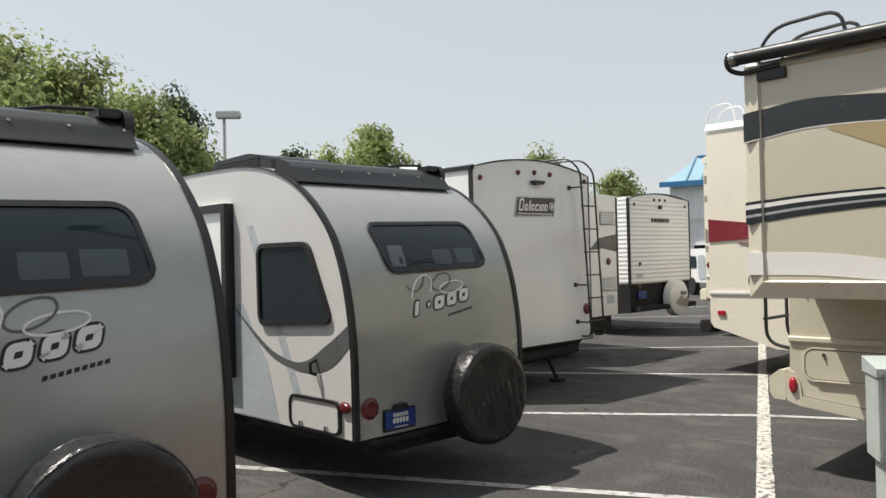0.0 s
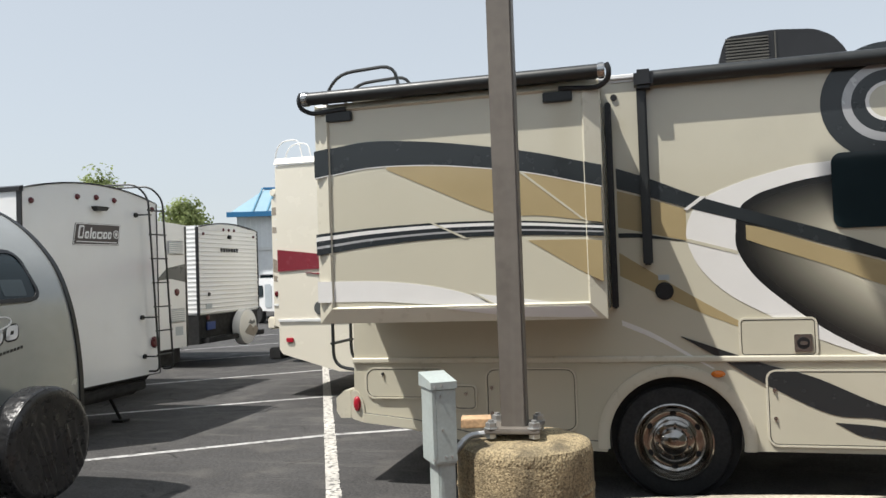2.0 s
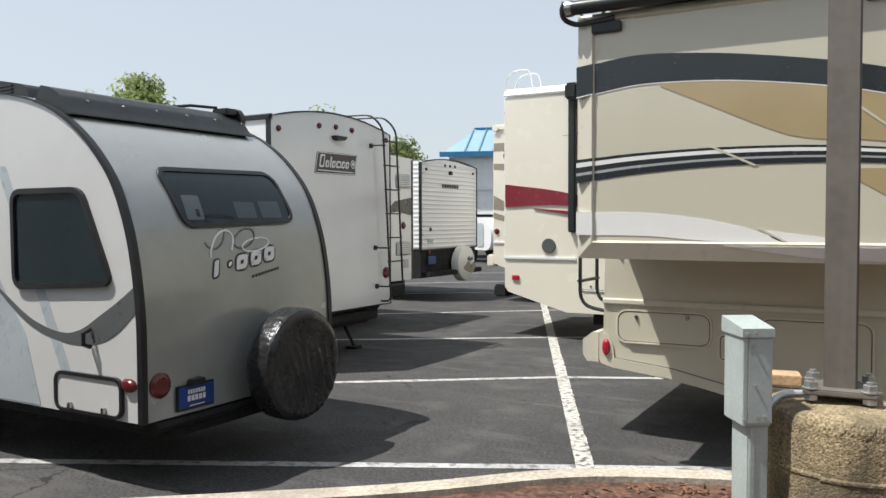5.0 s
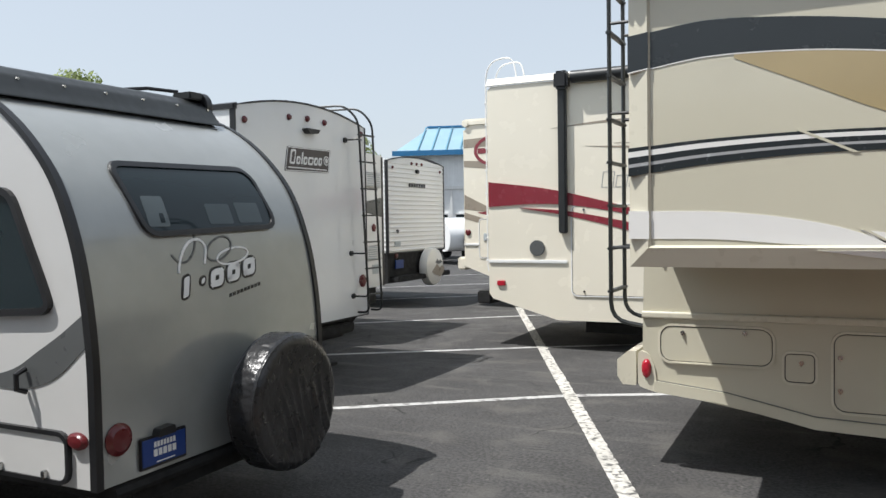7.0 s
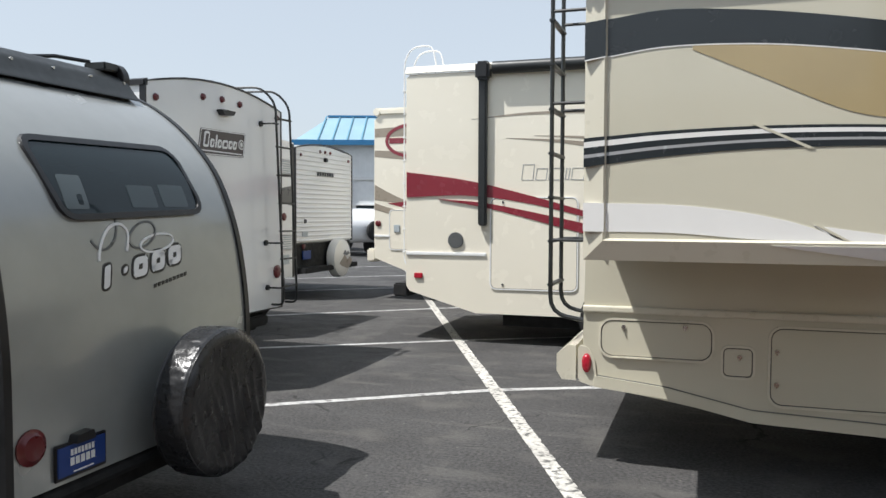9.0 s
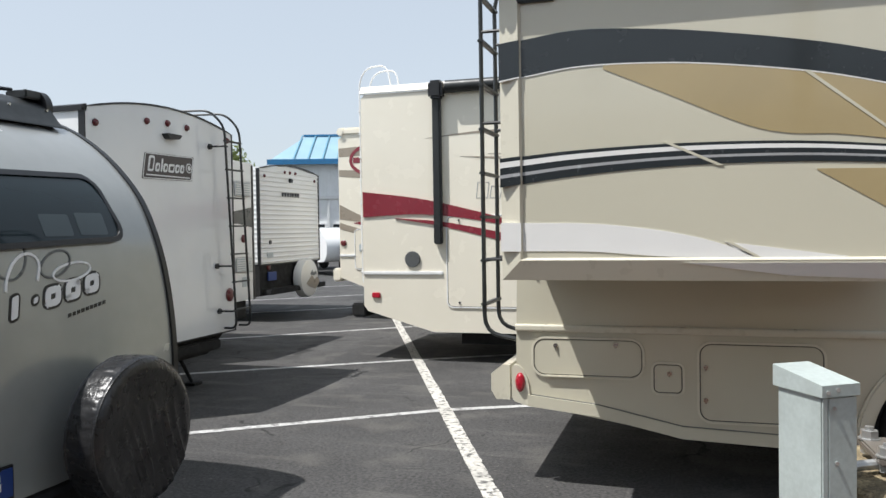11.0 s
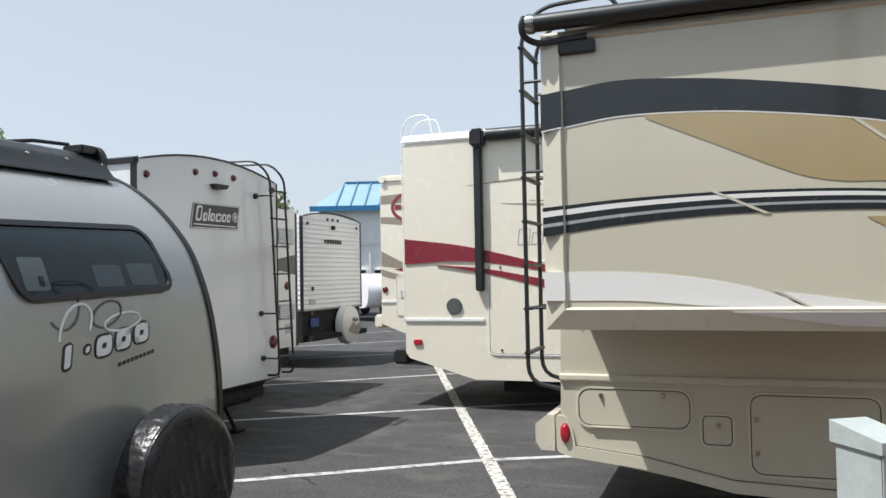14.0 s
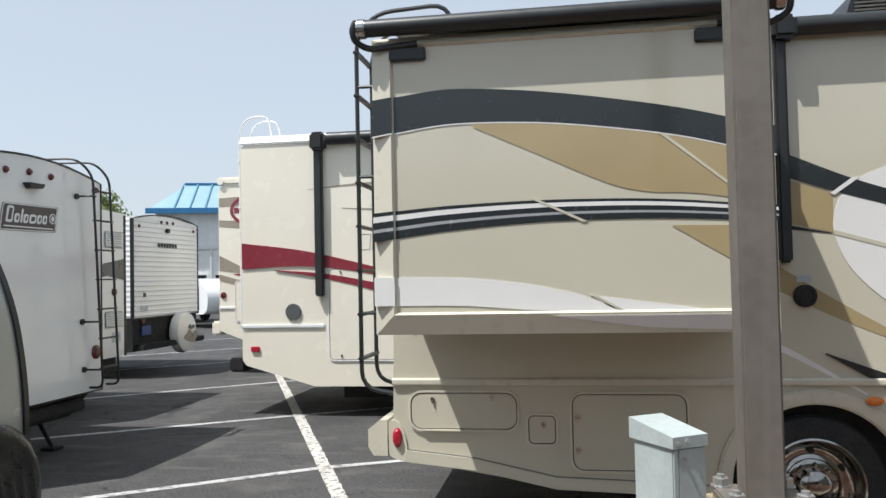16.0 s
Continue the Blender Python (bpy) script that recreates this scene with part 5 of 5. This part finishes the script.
for y in (T0 + 0.1, T1 - 0.32):
    part("road_wheel", cyl((TX - 3.3, y + 0.11, 0.36), "y", 0.36, 0.22, 24, 0.03), RUBBER, tt)
part("corner_trim", box(TX - 0.02, TX + 0.006, T1 - 0.05, T1 + 0.004, 0.66, 2.64, 0.004), BLACK, tt)
for z in (2.28, 1.18):
    v = part("vent", box(TX, TX + 0.02, 11.33, 11.75, z - 0.11, z + 0.11, 0.01), WHITE_TRIM, tt, "slatted white vent")
    for k in range(6):
        part("vent_slat", box(TX + 0.02, TX + 0.032, 11.36, 11.72, z - 0.09 + k * 0.033, z - 0.077 + k * 0.033), LIGHT_GREY, v)
part("swoosh", prism([(11.0, 1.75), (11.3, 1.95), (11.8, 2.02), (11.8, 1.72), (11.4, 1.78)], "x", TX, TX + 0.004), GREY_DECAL, tt, "grey curved stripe")
marker(tt, (TX + 0.004, 11.55, 1.56), "x", 0.05, flat=1.0)
part("label_plate", box(TX, TX + 0.006, 11.5, 11.7, 0.86, 1.0), LIGHT_GREY, tt)

HX, H0, H1 = -8.35, 14.17, 16.58
hd = thing("ribbed_white_trailer", (HX - 3.5, (H0 + H1) / 2, 0), "white ribbed-aluminium travel trailer with black lower back", "trailer")
part("body", prism(arched(H0 + 0.02, H1 - 0.02, 1.05, 2.79, 0.11), "x", HX - 7.0, HX - 0.02, 0.01), WHITE, hd)
ho = arched(H0, H1, 1.05, 2.805, 0.12)
part("edge_trim", frame_of(ring(ho, -0.014), 0.026, "x", HX - 0.05, HX + 0.014), BLACK, hd, "black edge trim")
for k in range(20):
    z = 1.08 + k * 0.088
    bm = prism([(HX - 0.03, z), (HX + 0.004, z), (HX + 0.012, z + 0.012), (HX + 0.012, z + 0.03), (HX, z + 0.044), (HX, z + 0.087), (HX - 0.03, z + 0.087)], "y", H0 + 0.03, H1 - 0.03)
    part("siding", bm, WHITE, hd)
    part("siding", prism([(H0 + 0.03, z), (H0 + 0.003, z + 0.006), (H0 - 0.001, z + 0.03), (H0 + 0.005, z + 0.06), (H0 + 0.005, z + 0.087), (H0 + 0.03, z + 0.087)], "x", HX - 5.0, HX - 0.05), WHITE, hd)
part("lower_back", prism([(HX - 0.9, 0.42), (HX - 0.03, 0.48), (HX - 0.03, 1.06), (HX - 0.9, 1.06)], "y", H0 + 0.02, H1 - 0.02, 0.02), UNDER, hd, "black lower back panel")
part("skirt", box(HX - 6.8, HX - 0.9, H0 + 0.05, H1 - 0.05, 0.45, 1.06), UNDER, hd)
for y in (H0 + 0.12, H1 - 0.34):
    part("road_wheel", cyl((HX - 3.3, y + 0.11, 0.36), "y", 0.36, 0.22, 24, 0.03), RUBBER, hd)
part("bumper", box(HX - 0.05, HX + 0.16, H0 + 0.1, H1 - 0.05, 0.50, 0.60, 0.015), UNDER, hd)
for y in (15.12, 15.33, 15.55, 14.35, 16.38):
    marker(hd, (HX + 0.012, y, 2.79 if 15 < y < 16 else 2.68), "x", 0.028)
part("rear_camera", box(HX, HX + 0.06, 15.29, 15.38, 2.60, 2.68, 0.01), BLACK, hd)
for k in range(7):
    part("badge_bar", box(HX + 0.012, HX + 0.02, 14.99 + k * 0.105, 15.065 + k * 0.105, 2.32, 2.40, 0.004), BLACK, hd)
part("door_knob", cyl((HX + 0.014, 14.52, 1.46), "x", 0.04, 0.02, 14), BLACK, hd)
part("label_plate", box(HX + 0.008, HX + 0.016, 14.4, 14.62, 1.17, 1.27), LIGHT_GREY, hd)
part("plate", box(HX + 0.0, HX + 0.02, 14.42, 14.72, 0.75, 0.91), PLATE_BLUE, hd, "blue dealer plate")
marker(hd, (HX - 0.02, 14.5, 1.0), "x", 0.05)
sp = part("spare_wheel", lathe([(0, 0), (0.35, 0), (0.385, 0.03), (0.39, 0.12), (0.37, 0.19), (0.3, 0.205), (0, 0.206)], (HX + 0.0, 15.74, 0.72), "x", 40), STRIPE_WHITE, hd, "cream printed spare wheel cover", smooth=True)
part("cover_print", prism(smooth_outline([(15.56, 0.62), (15.68, 0.56), (15.93, 0.50), (16.08, 0.56), (16.15, 0.66), (16.04, 0.74), (15.93, 0.68), (15.80, 0.78), (15.68, 0.69)], 0.03), "x", HX + 0.202, HX + 0.209), TAUPE, sp)
part("cover_print", prism(smooth_outline([(15.73, 0.80), (15.83, 0.88), (15.88, 0.82), (15.98, 0.86), (16.03, 0.79), (15.88, 0.76)], 0.02), "x", HX + 0.202, HX + 0.208), GREY_DECAL, sp)
for k in range(3):
    part("roof_vent", box(HX - 2.2 - k * 1.5, HX - 1.6 - k * 1.5, 15.0, 15.6, 2.80, 2.95, 0.04), WHITE_TRIM, hd)

# ---- cream motorhomes further along ----
FY, FX = 10.73, -4.87
fl = thing("cream_motorhome", (FX + 4.5, FY + 1.2, 0), "cream motorhome with burgundy and taupe stripes", "motorhome")
part("body", prism([(FX, 0.70), (FX + 0.05, 0.63), (FX + 0.92, 0.38), (FX + 9.0, 0.38), (FX + 9.2, 1.5), (FX + 9.0, 3.40), (FX + 0.1, 3.40), (FX, 3.32)], "y", FY, FY + 2.45, 0.03), CREAM, fl)
part("roof", prism([(FY - 0.02, 3.38), (FY + 2.47, 3.38), (FY + 2.4, 3.47), (FY + 0.05, 3.47)], "x", FX - 0.01, FX + 9.0, 0.02), CREAM, fl, "cream roof cap")
part("gutter", box(FX, FX + 8.9, FY - 0.015, FY, 3.36, 3.385), WHITE_TRIM, fl)
for k in range(16):
    part("gutter_screw", cyl((FX + 0.06 + k * 0.11, FY - 0.017, 3.372), "y", 0.008, 0.006, 8), GALV, fl)
part("underbody", box(FX + 1.2, FX + 8.8, FY + 0.3, FY + 2.1, 0.20, 0.5), UNDER, fl)
for x in (FX + 2.6, FX + 7.4):
    for y in (FY + 0.12, FY + 2.3):
        part("road_wheel", cyl((x, y, 0.405), "y", 0.405, 0.28, 28, 0.03), RUBBER, fl)
part("rub_rail", box(FX, FX + 1.06, FY - 0.02, FY + 0.01, 1.09, 1.135, 0.008), WHITE_TRIM, fl)
part("stripe", band([(FX + 0.01, 2.14), (FX + 0.8, 2.03), (FX + 1.6, 1.84), (FX + 2.6, 1.56)], [(FX + 0.01, 1.82), (FX + 0.8, 1.84), (FX + 1.6, 1.74), (FX + 2.6, 1.50)], FY, 0.016), BURGUNDY, fl, "burgundy stripe")
part("stripe", band([(FX + 0.44, 1.80), (FX + 1.1, 1.74), (FX + 2.2, 1.52), (FX + 3.0, 1.34)], [(FX + 0.44, 1.795), (FX + 1.1, 1.68), (FX + 2.2, 1.40), (FX + 3.0, 1.20)], FY, 0.017), BURGUNDY, fl)
part("stripe", band([(FX + 0.86, 2.78), (FX + 1.6, 2.84), (FX + 3.5, 2.86)], [(FX + 0.86, 2.775), (FX + 1.6, 2.81), (FX + 3.5, 2.79)], FY, 0.003), TAUPE, fl, "taupe pinstripe")
part("stripe", band([(FX + 1.3, 2.54), (FX + 2.0, 2.50), (FX + 3.0, 2.38)], [(FX + 1.3, 2.535), (FX + 2.0, 2.46), (FX + 3.0, 2.27)], FY, 0.003), TAUPE, fl)
part("stripe", band([(FX + 1.65, 2.56), (FX + 2.2, 2.54), (FX + 3.0, 2.48)], [(FX + 1.65, 2.555), (FX + 2.2, 2.51), (FX + 3.0, 2.42)], FY, 0.003), TAUPE, fl)
fa = part("awning_arm", box(FX + 0.97, FX + 1.07, FY - 0.09, FY, 1.47, 3.44, 0.015), BLACK_METAL, fl, "dark grey awning arm")
part("awning_end", box(FX + 0.94, FX + 1.12, FY - 0.16, FY, 3.24, 3.46, 0.03), BLACK, fl)
part("awning", cyl((FX + 4.4, FY - 0.08, 3.38), "x", 0.075, 6.5, 18), BLACK_METAL, fl, "rolled dark awning", smooth=True)
hatch(fl, "storage_door", -3.745, -2.70, 0.705, 1.80, FY, CREAM, WHITE_TRIM, 0.06, ((-3.60, 0.75), (-3.60, 1.76)))
part("vent", cyl((-4.205, FY - 0.01, 1.285), "y", 0.10, 0.03, 24, 0.005), GREY_DECAL, fl, "round dark vent")
part("marker_light", box(-4.755, -4.645, FY - 0.025, FY + 0.01, 0.80, 0.865, 0.008), BRIGHT_RED_LENS, fl)
for y0, w, tall in ((-3.37, 0.13, 0.18), (-3.20, 0.12, 0.13), (-3.04, 0.16, 0.13), (-2.84, 0.03, 0.13), (-2.77, 0.14, 0.13)):
    part("badge_outline", frame_of([(y0, 2.03), (y0 + w, 2.03), (y0 + w + 0.02, 2.03 + tall), (y0 + 0.02, 2.03 + tall)], 0.010, "y", FY - 0.004, FY + 0.002), STRIPE_SILVER, fl)
part("bumper", box(FX - 0.2, FX, FY + 0.05, FY + 2.4, 0.55, 0.72, 0.02), UNDER, fl)
for y in (11.05, 11.38):
    part("ladder_rail", tube([(FX - 0.02, y, 0.9), (FX - 0.15, y, 0.95), (FX - 0.15, y, 3.60), (FX - 0.05, y, 3.77), (FX + 0.24, y, 3.79), (FX + 0.30, y, 3.46)], 0.011, 8, 0.12), WHITE_TRIM, fl, "white tubular ladder rail", smooth=True)
for k in range(8):
    part("rung", box(FX - 0.17, FX - 0.13, 11.03, 11.40, 1.1 + k * 0.3, 1.12 + k * 0.3, 0.004), WHITE_TRIM, fl)

GY, GX = 15.0, -7.15
ex = thing("tan_striped_motorhome", (GX + 4.5, GY + 1.2, 0), "cream motorhome with taupe stripes and an oval red badge", "motorhome")
part("body", prism([(GX, 0.78), (GX + 0.9, 0.45), (GX + 8.5, 0.45), (GX + 8.5, 3.42), (GX + 0.1, 3.42), (GX, 3.34)], "y", GY, GY + 2.45, 0.03), CREAM, ex)
part("roof", box(GX - 0.02, GX + 8.5, GY - 0.03, GY + 2.48, 3.41, 3.56, 0.04), CREAM, ex)
part("underbody", box(GX + 1.2, GX + 8.3, GY + 0.3, GY + 2.1, 0.2, 0.5), UNDER, ex)
for x in (GX + 2.6, GX + 6.9):
    for y in (GY + 0.12, GY + 2.3):
        part("road_wheel", cyl((x, y, 0.405), "y", 0.405, 0.28, 24, 0.03), RUBBER, ex)
part("stripe", band([(GX + 0.01, 3.18), (GX + 1.6, 3.25)], [(GX + 0.01, 3.02), (GX + 1.6, 3.05)], GY, 0.003, 6), TAUPE, ex, "taupe stripe")
part("stripe", band([(GX + 0.01, 2.78), (GX + 1.6, 2.70)], [(GX + 0.01, 2.66), (GX + 1.6, 2.5)], GY, 0.003, 6), TAUPE, ex)
part("stripe", band([(GX + 0.01, 2.14), (GX + 0.5, 1.90), (GX + 0.8, 1.80)], [(GX + 0.01, 1.86), (GX + 0.5, 1.80), (GX + 0.8, 1.79)], GY, 0.003, 6), TAUPE, ex)
part("stripe", band([(GX + 0.01, 1.80), (GX + 0.5, 1.66), (GX + 1.6, 1.40)], [(GX + 0.01, 1.68), (GX + 0.5, 1.55), (GX + 1.6, 1.28)], GY, 0.003, 6), TAUPE, ex)
part("stripe", band([(GX + 0.28, 1.795), (GX + 0.8, 1.85), (GX + 1.6, 1.92)], [(GX + 0.28, 1.79), (GX + 0.8, 1.68), (GX + 1.6, 1.6)], GY, 0.004, 6), BURGUNDY, ex, "burgundy wedge stripe")
part("rub_rail", box(GX, GX + 0.32, GY - 0.02, GY + 0.01, 1.17, 1.215, 0.008), WHITE_TRIM, ex)
part("roof_roll", cyl((GX + 0.06, GY - 0.02, 3.48), "y", 0.07, 0.06, 16, 0.01), CREAM, ex)
part("oval_badge", frame_of([(GX + 0.78 + 0.50 * math.cos(k * math.pi / 16), 2.95 + 0.26 * math.sin(k * math.pi / 16)) for k in range(32)], 0.06, "y", GY - 0.008, GY + 0.002), BURGUNDY, ex, "red oval badge ring")
part("badge_bar", box(GX + 0.3, GX + 1.3, GY - 0.006, GY + 0.002, 2.90, 3.0), BURGUNDY, ex)
hatch(ex, "storage_door", GX + 0.32, GX + 1.1, 0.95, 1.66, GY, CREAM, WHITE_TRIM, 0.05)
part("latch", box(GX + 0.40, GX + 0.52, GY - 0.03, GY, 1.26, 1.40, 0.01), LIGHT_GREY, ex)
marker(ex, (GX + 0.08, GY - 0.001, 1.42), "-y", 0.05)
part("bumper", box(GX - 0.18, GX, GY + 0.05, GY + 2.4, 0.70, 0.95, 0.03), CREAM, ex)

# ---- building beyond the lot ----
B0, BYF, BL = -22.2, 40.0, 34.0
bd = thing("blue_roof_building", (B0, BYF, 0), "long white metal building with a blue ribbed roof", "building")
part("wall", box(B0, B0 + BL, BYF, BYF + 14, 0, 5.4), SIDING, bd, "white metal wall")
for k in range(44):
    x = B0 + 0.1 + k * 0.3
    part("wall_rib", box(x, x + 0.05, BYF - 0.05, BYF + 0.02, 3.55, 5.38), SIDING, bd)
bm = bmesh.new()
ev = [bm.verts.new(v) for v in ((B0 - 0.4, BYF - 0.5, 5.4), (B0 + BL, BYF - 0.5, 5.4), (B0 + BL, BYF + 14.5, 5.4), (B0 - 0.4, BYF + 14.5, 5.4))]
rv = [bm.verts.new(v) for v in ((B0 + 1.1, BYF + 3.2, 7.12), (B0 + BL, BYF + 3.2, 7.12), (B0 + BL, BYF + 10.8, 7.12), (B0 + 1.1, BYF + 10.8, 7.12))]
bm.faces.new(ev)
bm.faces.new(rv)
for i in range(4):
    j = (i + 1) % 4
    bm.faces.new((ev[i], ev[j], rv[j], rv[i]))
part("roof", bm, ROOF_BLUE, bd, "blue standing-seam roof")
for k in range(24):
    x = B0 + 0.9 + k * 0.78
    part("roof_seam", prism([(BYF - 0.5, 5.40), (BYF + 3.2, 7.12), (BYF + 3.2, 7.21), (BYF - 0.5, 5.49)], "x", x, x + 0.07), ROOF_SEAM, bd)
part("fascia", box(B0 - 0.45, B0 + BL, BYF - 0.58, BYF - 0.5, 5.22, 5.5), ROOF_DARK, bd, "darker blue eaves gutter")
part("ridge_cap", box(B0 + 1.0, B0 + BL, BYF + 3.1, BYF + 3.3, 7.12, 7.23), ROOF_DARK, bd)
part("belt", box(B0, B0 + BL, BYF - 0.12, BYF, 3.38, 3.55), WHITE_TRIM, bd)
for k in range(7):
    x = B0 + 1.2 + k * 1.75
    w = part("window", box(x, x + 1.3, BYF - 0.04, BYF + 0.05, 0.9, 2.0), GLASS, bd, "dark window")
    part("window_frame", frame_of([(x, 0.9), (x + 1.3, 0.9), (x + 1.3, 2.0), (x, 2.0)], 0.08, "y", BYF - 0.08, BYF), WHITE_TRIM, w)
    part("column", box(x - 0.3, x - 0.18, BYF - 0.14, BYF - 0.05, 0, 3.4), WHITE_TRIM, bd)
bd.rotation_euler = (0, 0, radians(19))


# ---- small white trailers parked before the building ----
def small_trailer(x, y, turn):
    st = thing("small_white_trailer", (x, y, 0), "small white rounded trailer with a dark spare wheel", "trailer", "far small trailers")
    o = smooth_outline([(x - 1.7, 0.5), (x + 1.6, 0.5), (x + 1.75, 1.2), (x + 1.2, 1.75), (x - 1.2, 1.8), (x - 1.75, 1.3)], 0.35)
    part("body", prism(o, "y", y - 0.9, y + 0.9, 0.06), WHITE, st, smooth=True)
    w = part("side_window", prism(rounded(x - 0.5, x + 0.4, 1.05, 1.5, 0.1), "y", y - 0.93, y - 0.88), GLASS, st)
    part("door", prism(rounded(x + 0.55, x + 1.1, 0.62, 1.55, 0.12), "y", y - 0.92, y - 0.88), LIGHT_GREY, st)
    part("road_wheel", cyl((x, y - 0.85, 0.34), "y", 0.34, 0.2, 24, 0.03), RUBBER, st)
    part("road_wheel", cyl((x, y + 0.85, 0.34), "y", 0.34, 0.2, 24, 0.03), RUBBER, st)
    part("spare_wheel", cyl((x + 1.85, y, 0.95), "x", 0.36, 0.22, 24, 0.04), RUBBER, st)
    part("drawbar", box(x - 2.8, x - 1.6, y - 0.05, y + 0.05, 0.42, 0.5), UNDER, st)
    part("jack_stand", box(x - 2.75, x - 2.68, y - 0.04, y + 0.04, 0.0, 0.45), UNDER, st)
    st.rotation_euler = (0, 0, radians(turn))
    return st


small_trailer(-14.4, 29.5, -35)
small_trailer(-12.4, 33.5, -35)
small_trailer(-17.0, 33.0, -35)

# ---- trees and lamp posts behind the trailers ----
def tree(at, height, spread, leaf, name="tree", leaves=2600, seed=1, low=0.25, size=0.16, narrow=1.0, label="leafy green deciduous tree"):
    rnd = random.Random(seed)
    tr = thing(name, at, label, "tree")
    base = Vector(at)
    bms = [tube([base, base + Vector((0.05, 0.02, height * 0.35)), base + Vector((-0.05, 0.05, height * 0.7)), base + Vector((0, 0, height * 0.93))], 0.09 + height * 0.008, 8)]
    clumps = []
    for k in range(40):
        a = k * 2.399 + rnd.uniform(-0.3, 0.3)
        f = low + (1 - low) * ((k + 0.5) / 40)
        r = spread * (math.sin(math.pi * min(1, (f - low) / (1 - low) * 0.82 + 0.16)) ** 0.7) * rnd.uniform(0.45, 0.95) * narrow
        tip = base + Vector((r * math.cos(a), r * math.sin(a), height * f + rnd.uniform(-0.3, 0.3)))
        root = base + Vector((0, 0, height * max(0.15, f - 0.22)))
        bms.append(tube([root, (root + tip) / 2 + Vector((0, 0, 0.15)), tip], 0.035, 5))
        clumps.append((tip, spread * rnd.uniform(0.2, 0.36)))
        clumps.append(((root + tip) / 2, spread * rnd.uniform(0.2, 0.36)))
    part("trunk", joined(*bms), BARK, tr)
    verts, faces = [], []
    for _ in range(leaves):
        if rnd.random() < 0.55:
            c, s = rnd.choice(clumps)
            d = Vector((rnd.gauss(0, 1), rnd.gauss(0, 1), rnd.gauss(0, 0.8)))
            d = d.normalized() * s * rnd.uniform(0.2, 1.25) ** 0.5
        else:
            f = rnd.uniform(low, 0.98)
            reach = spread * narrow * math.sin(math.pi * min(1, (f - low) / (1 - low) * 0.80 + 0.17)) ** 0.7
            a, r = rnd.uniform(0, 6.283), reach * rnd.uniform(0.45, 1.05)
            c = base + Vector((0, 0, height * f))
            d = Vector((r * math.cos(a), r * math.sin(a), rnd.uniform(-0.3, 0.3)))
            d *= 0.82 + 0.5 * noise.noise((c + d) * 0.9 + Vector((seed, 0, 0)))
        p = c + d
        if p.z < height * low * 0.8:
            continue
        n = (d.normalized() + Vector((rnd.uniform(-0.7, 0.7), rnd.uniform(-0.7, 0.7), rnd.uniform(-0.2, 0.9)))).normalized()
        u = n.orthogonal().normalized()
        u = Matrix.Rotation(rnd.uniform(0, 6.28), 3, n) @ u
        v = n.cross(u)
        l = size * rnd.uniform(0.6, 1.3)
        k = len(verts)
        verts += [p - u * l, p - v * l * 0.55 + n * l * 0.1, p + u * l, p + v * l * 0.55 + n * l * 0.1]
        faces.append((k, k + 1, k + 2, k + 3))
    me = bpy.data.meshes.new("crown")
    o = ORIGIN[tr.name]
    me.from_pydata([tuple(q - o) for q in verts], [], faces)
    me.materials.append(leaf)
    cr = new("crown", me)
    cr.parent = tr
    return tr


def along(px_angle, dist):
    """A place on the ground at a bearing (degrees left of +y) and distance from the start."""
    a = radians(px_angle)
    return (0.55 - dist * math.sin(a), 0.26 + dist * math.cos(a), 0)


tree(along(75.5, 19), 6.4, 2.2, LEAF, leaves=22000, seed=2, size=0.075)
tree(along(70.8, 20), 6.2, 2.1, LEAF, leaves=22000, seed=3, size=0.075)
tree(along(66.6, 22), 6.0, 2.0, LEAF, leaves=19000, seed=4, size=0.075)
tree(along(63.6, 22), 4.9, 1.4, LEAF, leaves=14000, seed=14, size=0.08)
tree(along(64.0, 26), 6.8, 1.3, LEAF_DARK, leaves=14000, seed=6, size=0.075, label="dark green leafy tree")
tree(along(81.0, 20), 6.2, 2.4, LEAF, leaves=14000, seed=12, size=0.1)
tree(along(56.4, 42), 7.3, 1.6, LEAF_DARK, leaves=8000, seed=7, size=0.12, label="dark green leafy tree")
tree(along(53.8, 42), 7.2, 2.0, LEAF, leaves=9000, seed=8, size=0.12)
tree(along(50.6, 40), 8.1, 2.3, LEAF, leaves=14000, seed=9, size=0.12)
tree(along(38.5, 52), 8.1, 2.4, LEAF, leaves=8000, seed=10, size=0.15)
tree(along(33.3, 42), 5.6, 1.7, LEAF, leaves=12000, seed=11, size=0.11)


def street_lamp(at, h, turn=0.0):
    x, y, _ = at
    st = thing("street_lamp", (x, y, 0), "distant grey pole lamp with a flat box head", "street lamp")
    part("pole", cyl((x, y, h / 2), "z", 0.06, h, 10), GALV, st)
    part("lamp_head", box(x - 0.1, x + 0.75, y - 0.2, y + 0.2, h - 0.12, h + 0.12, 0.03, turn), GALV, st)


street_lamp(along(60.9, 30), 7.0, 50)
street_lamp(along(49.6, 45), 7.2, 50)
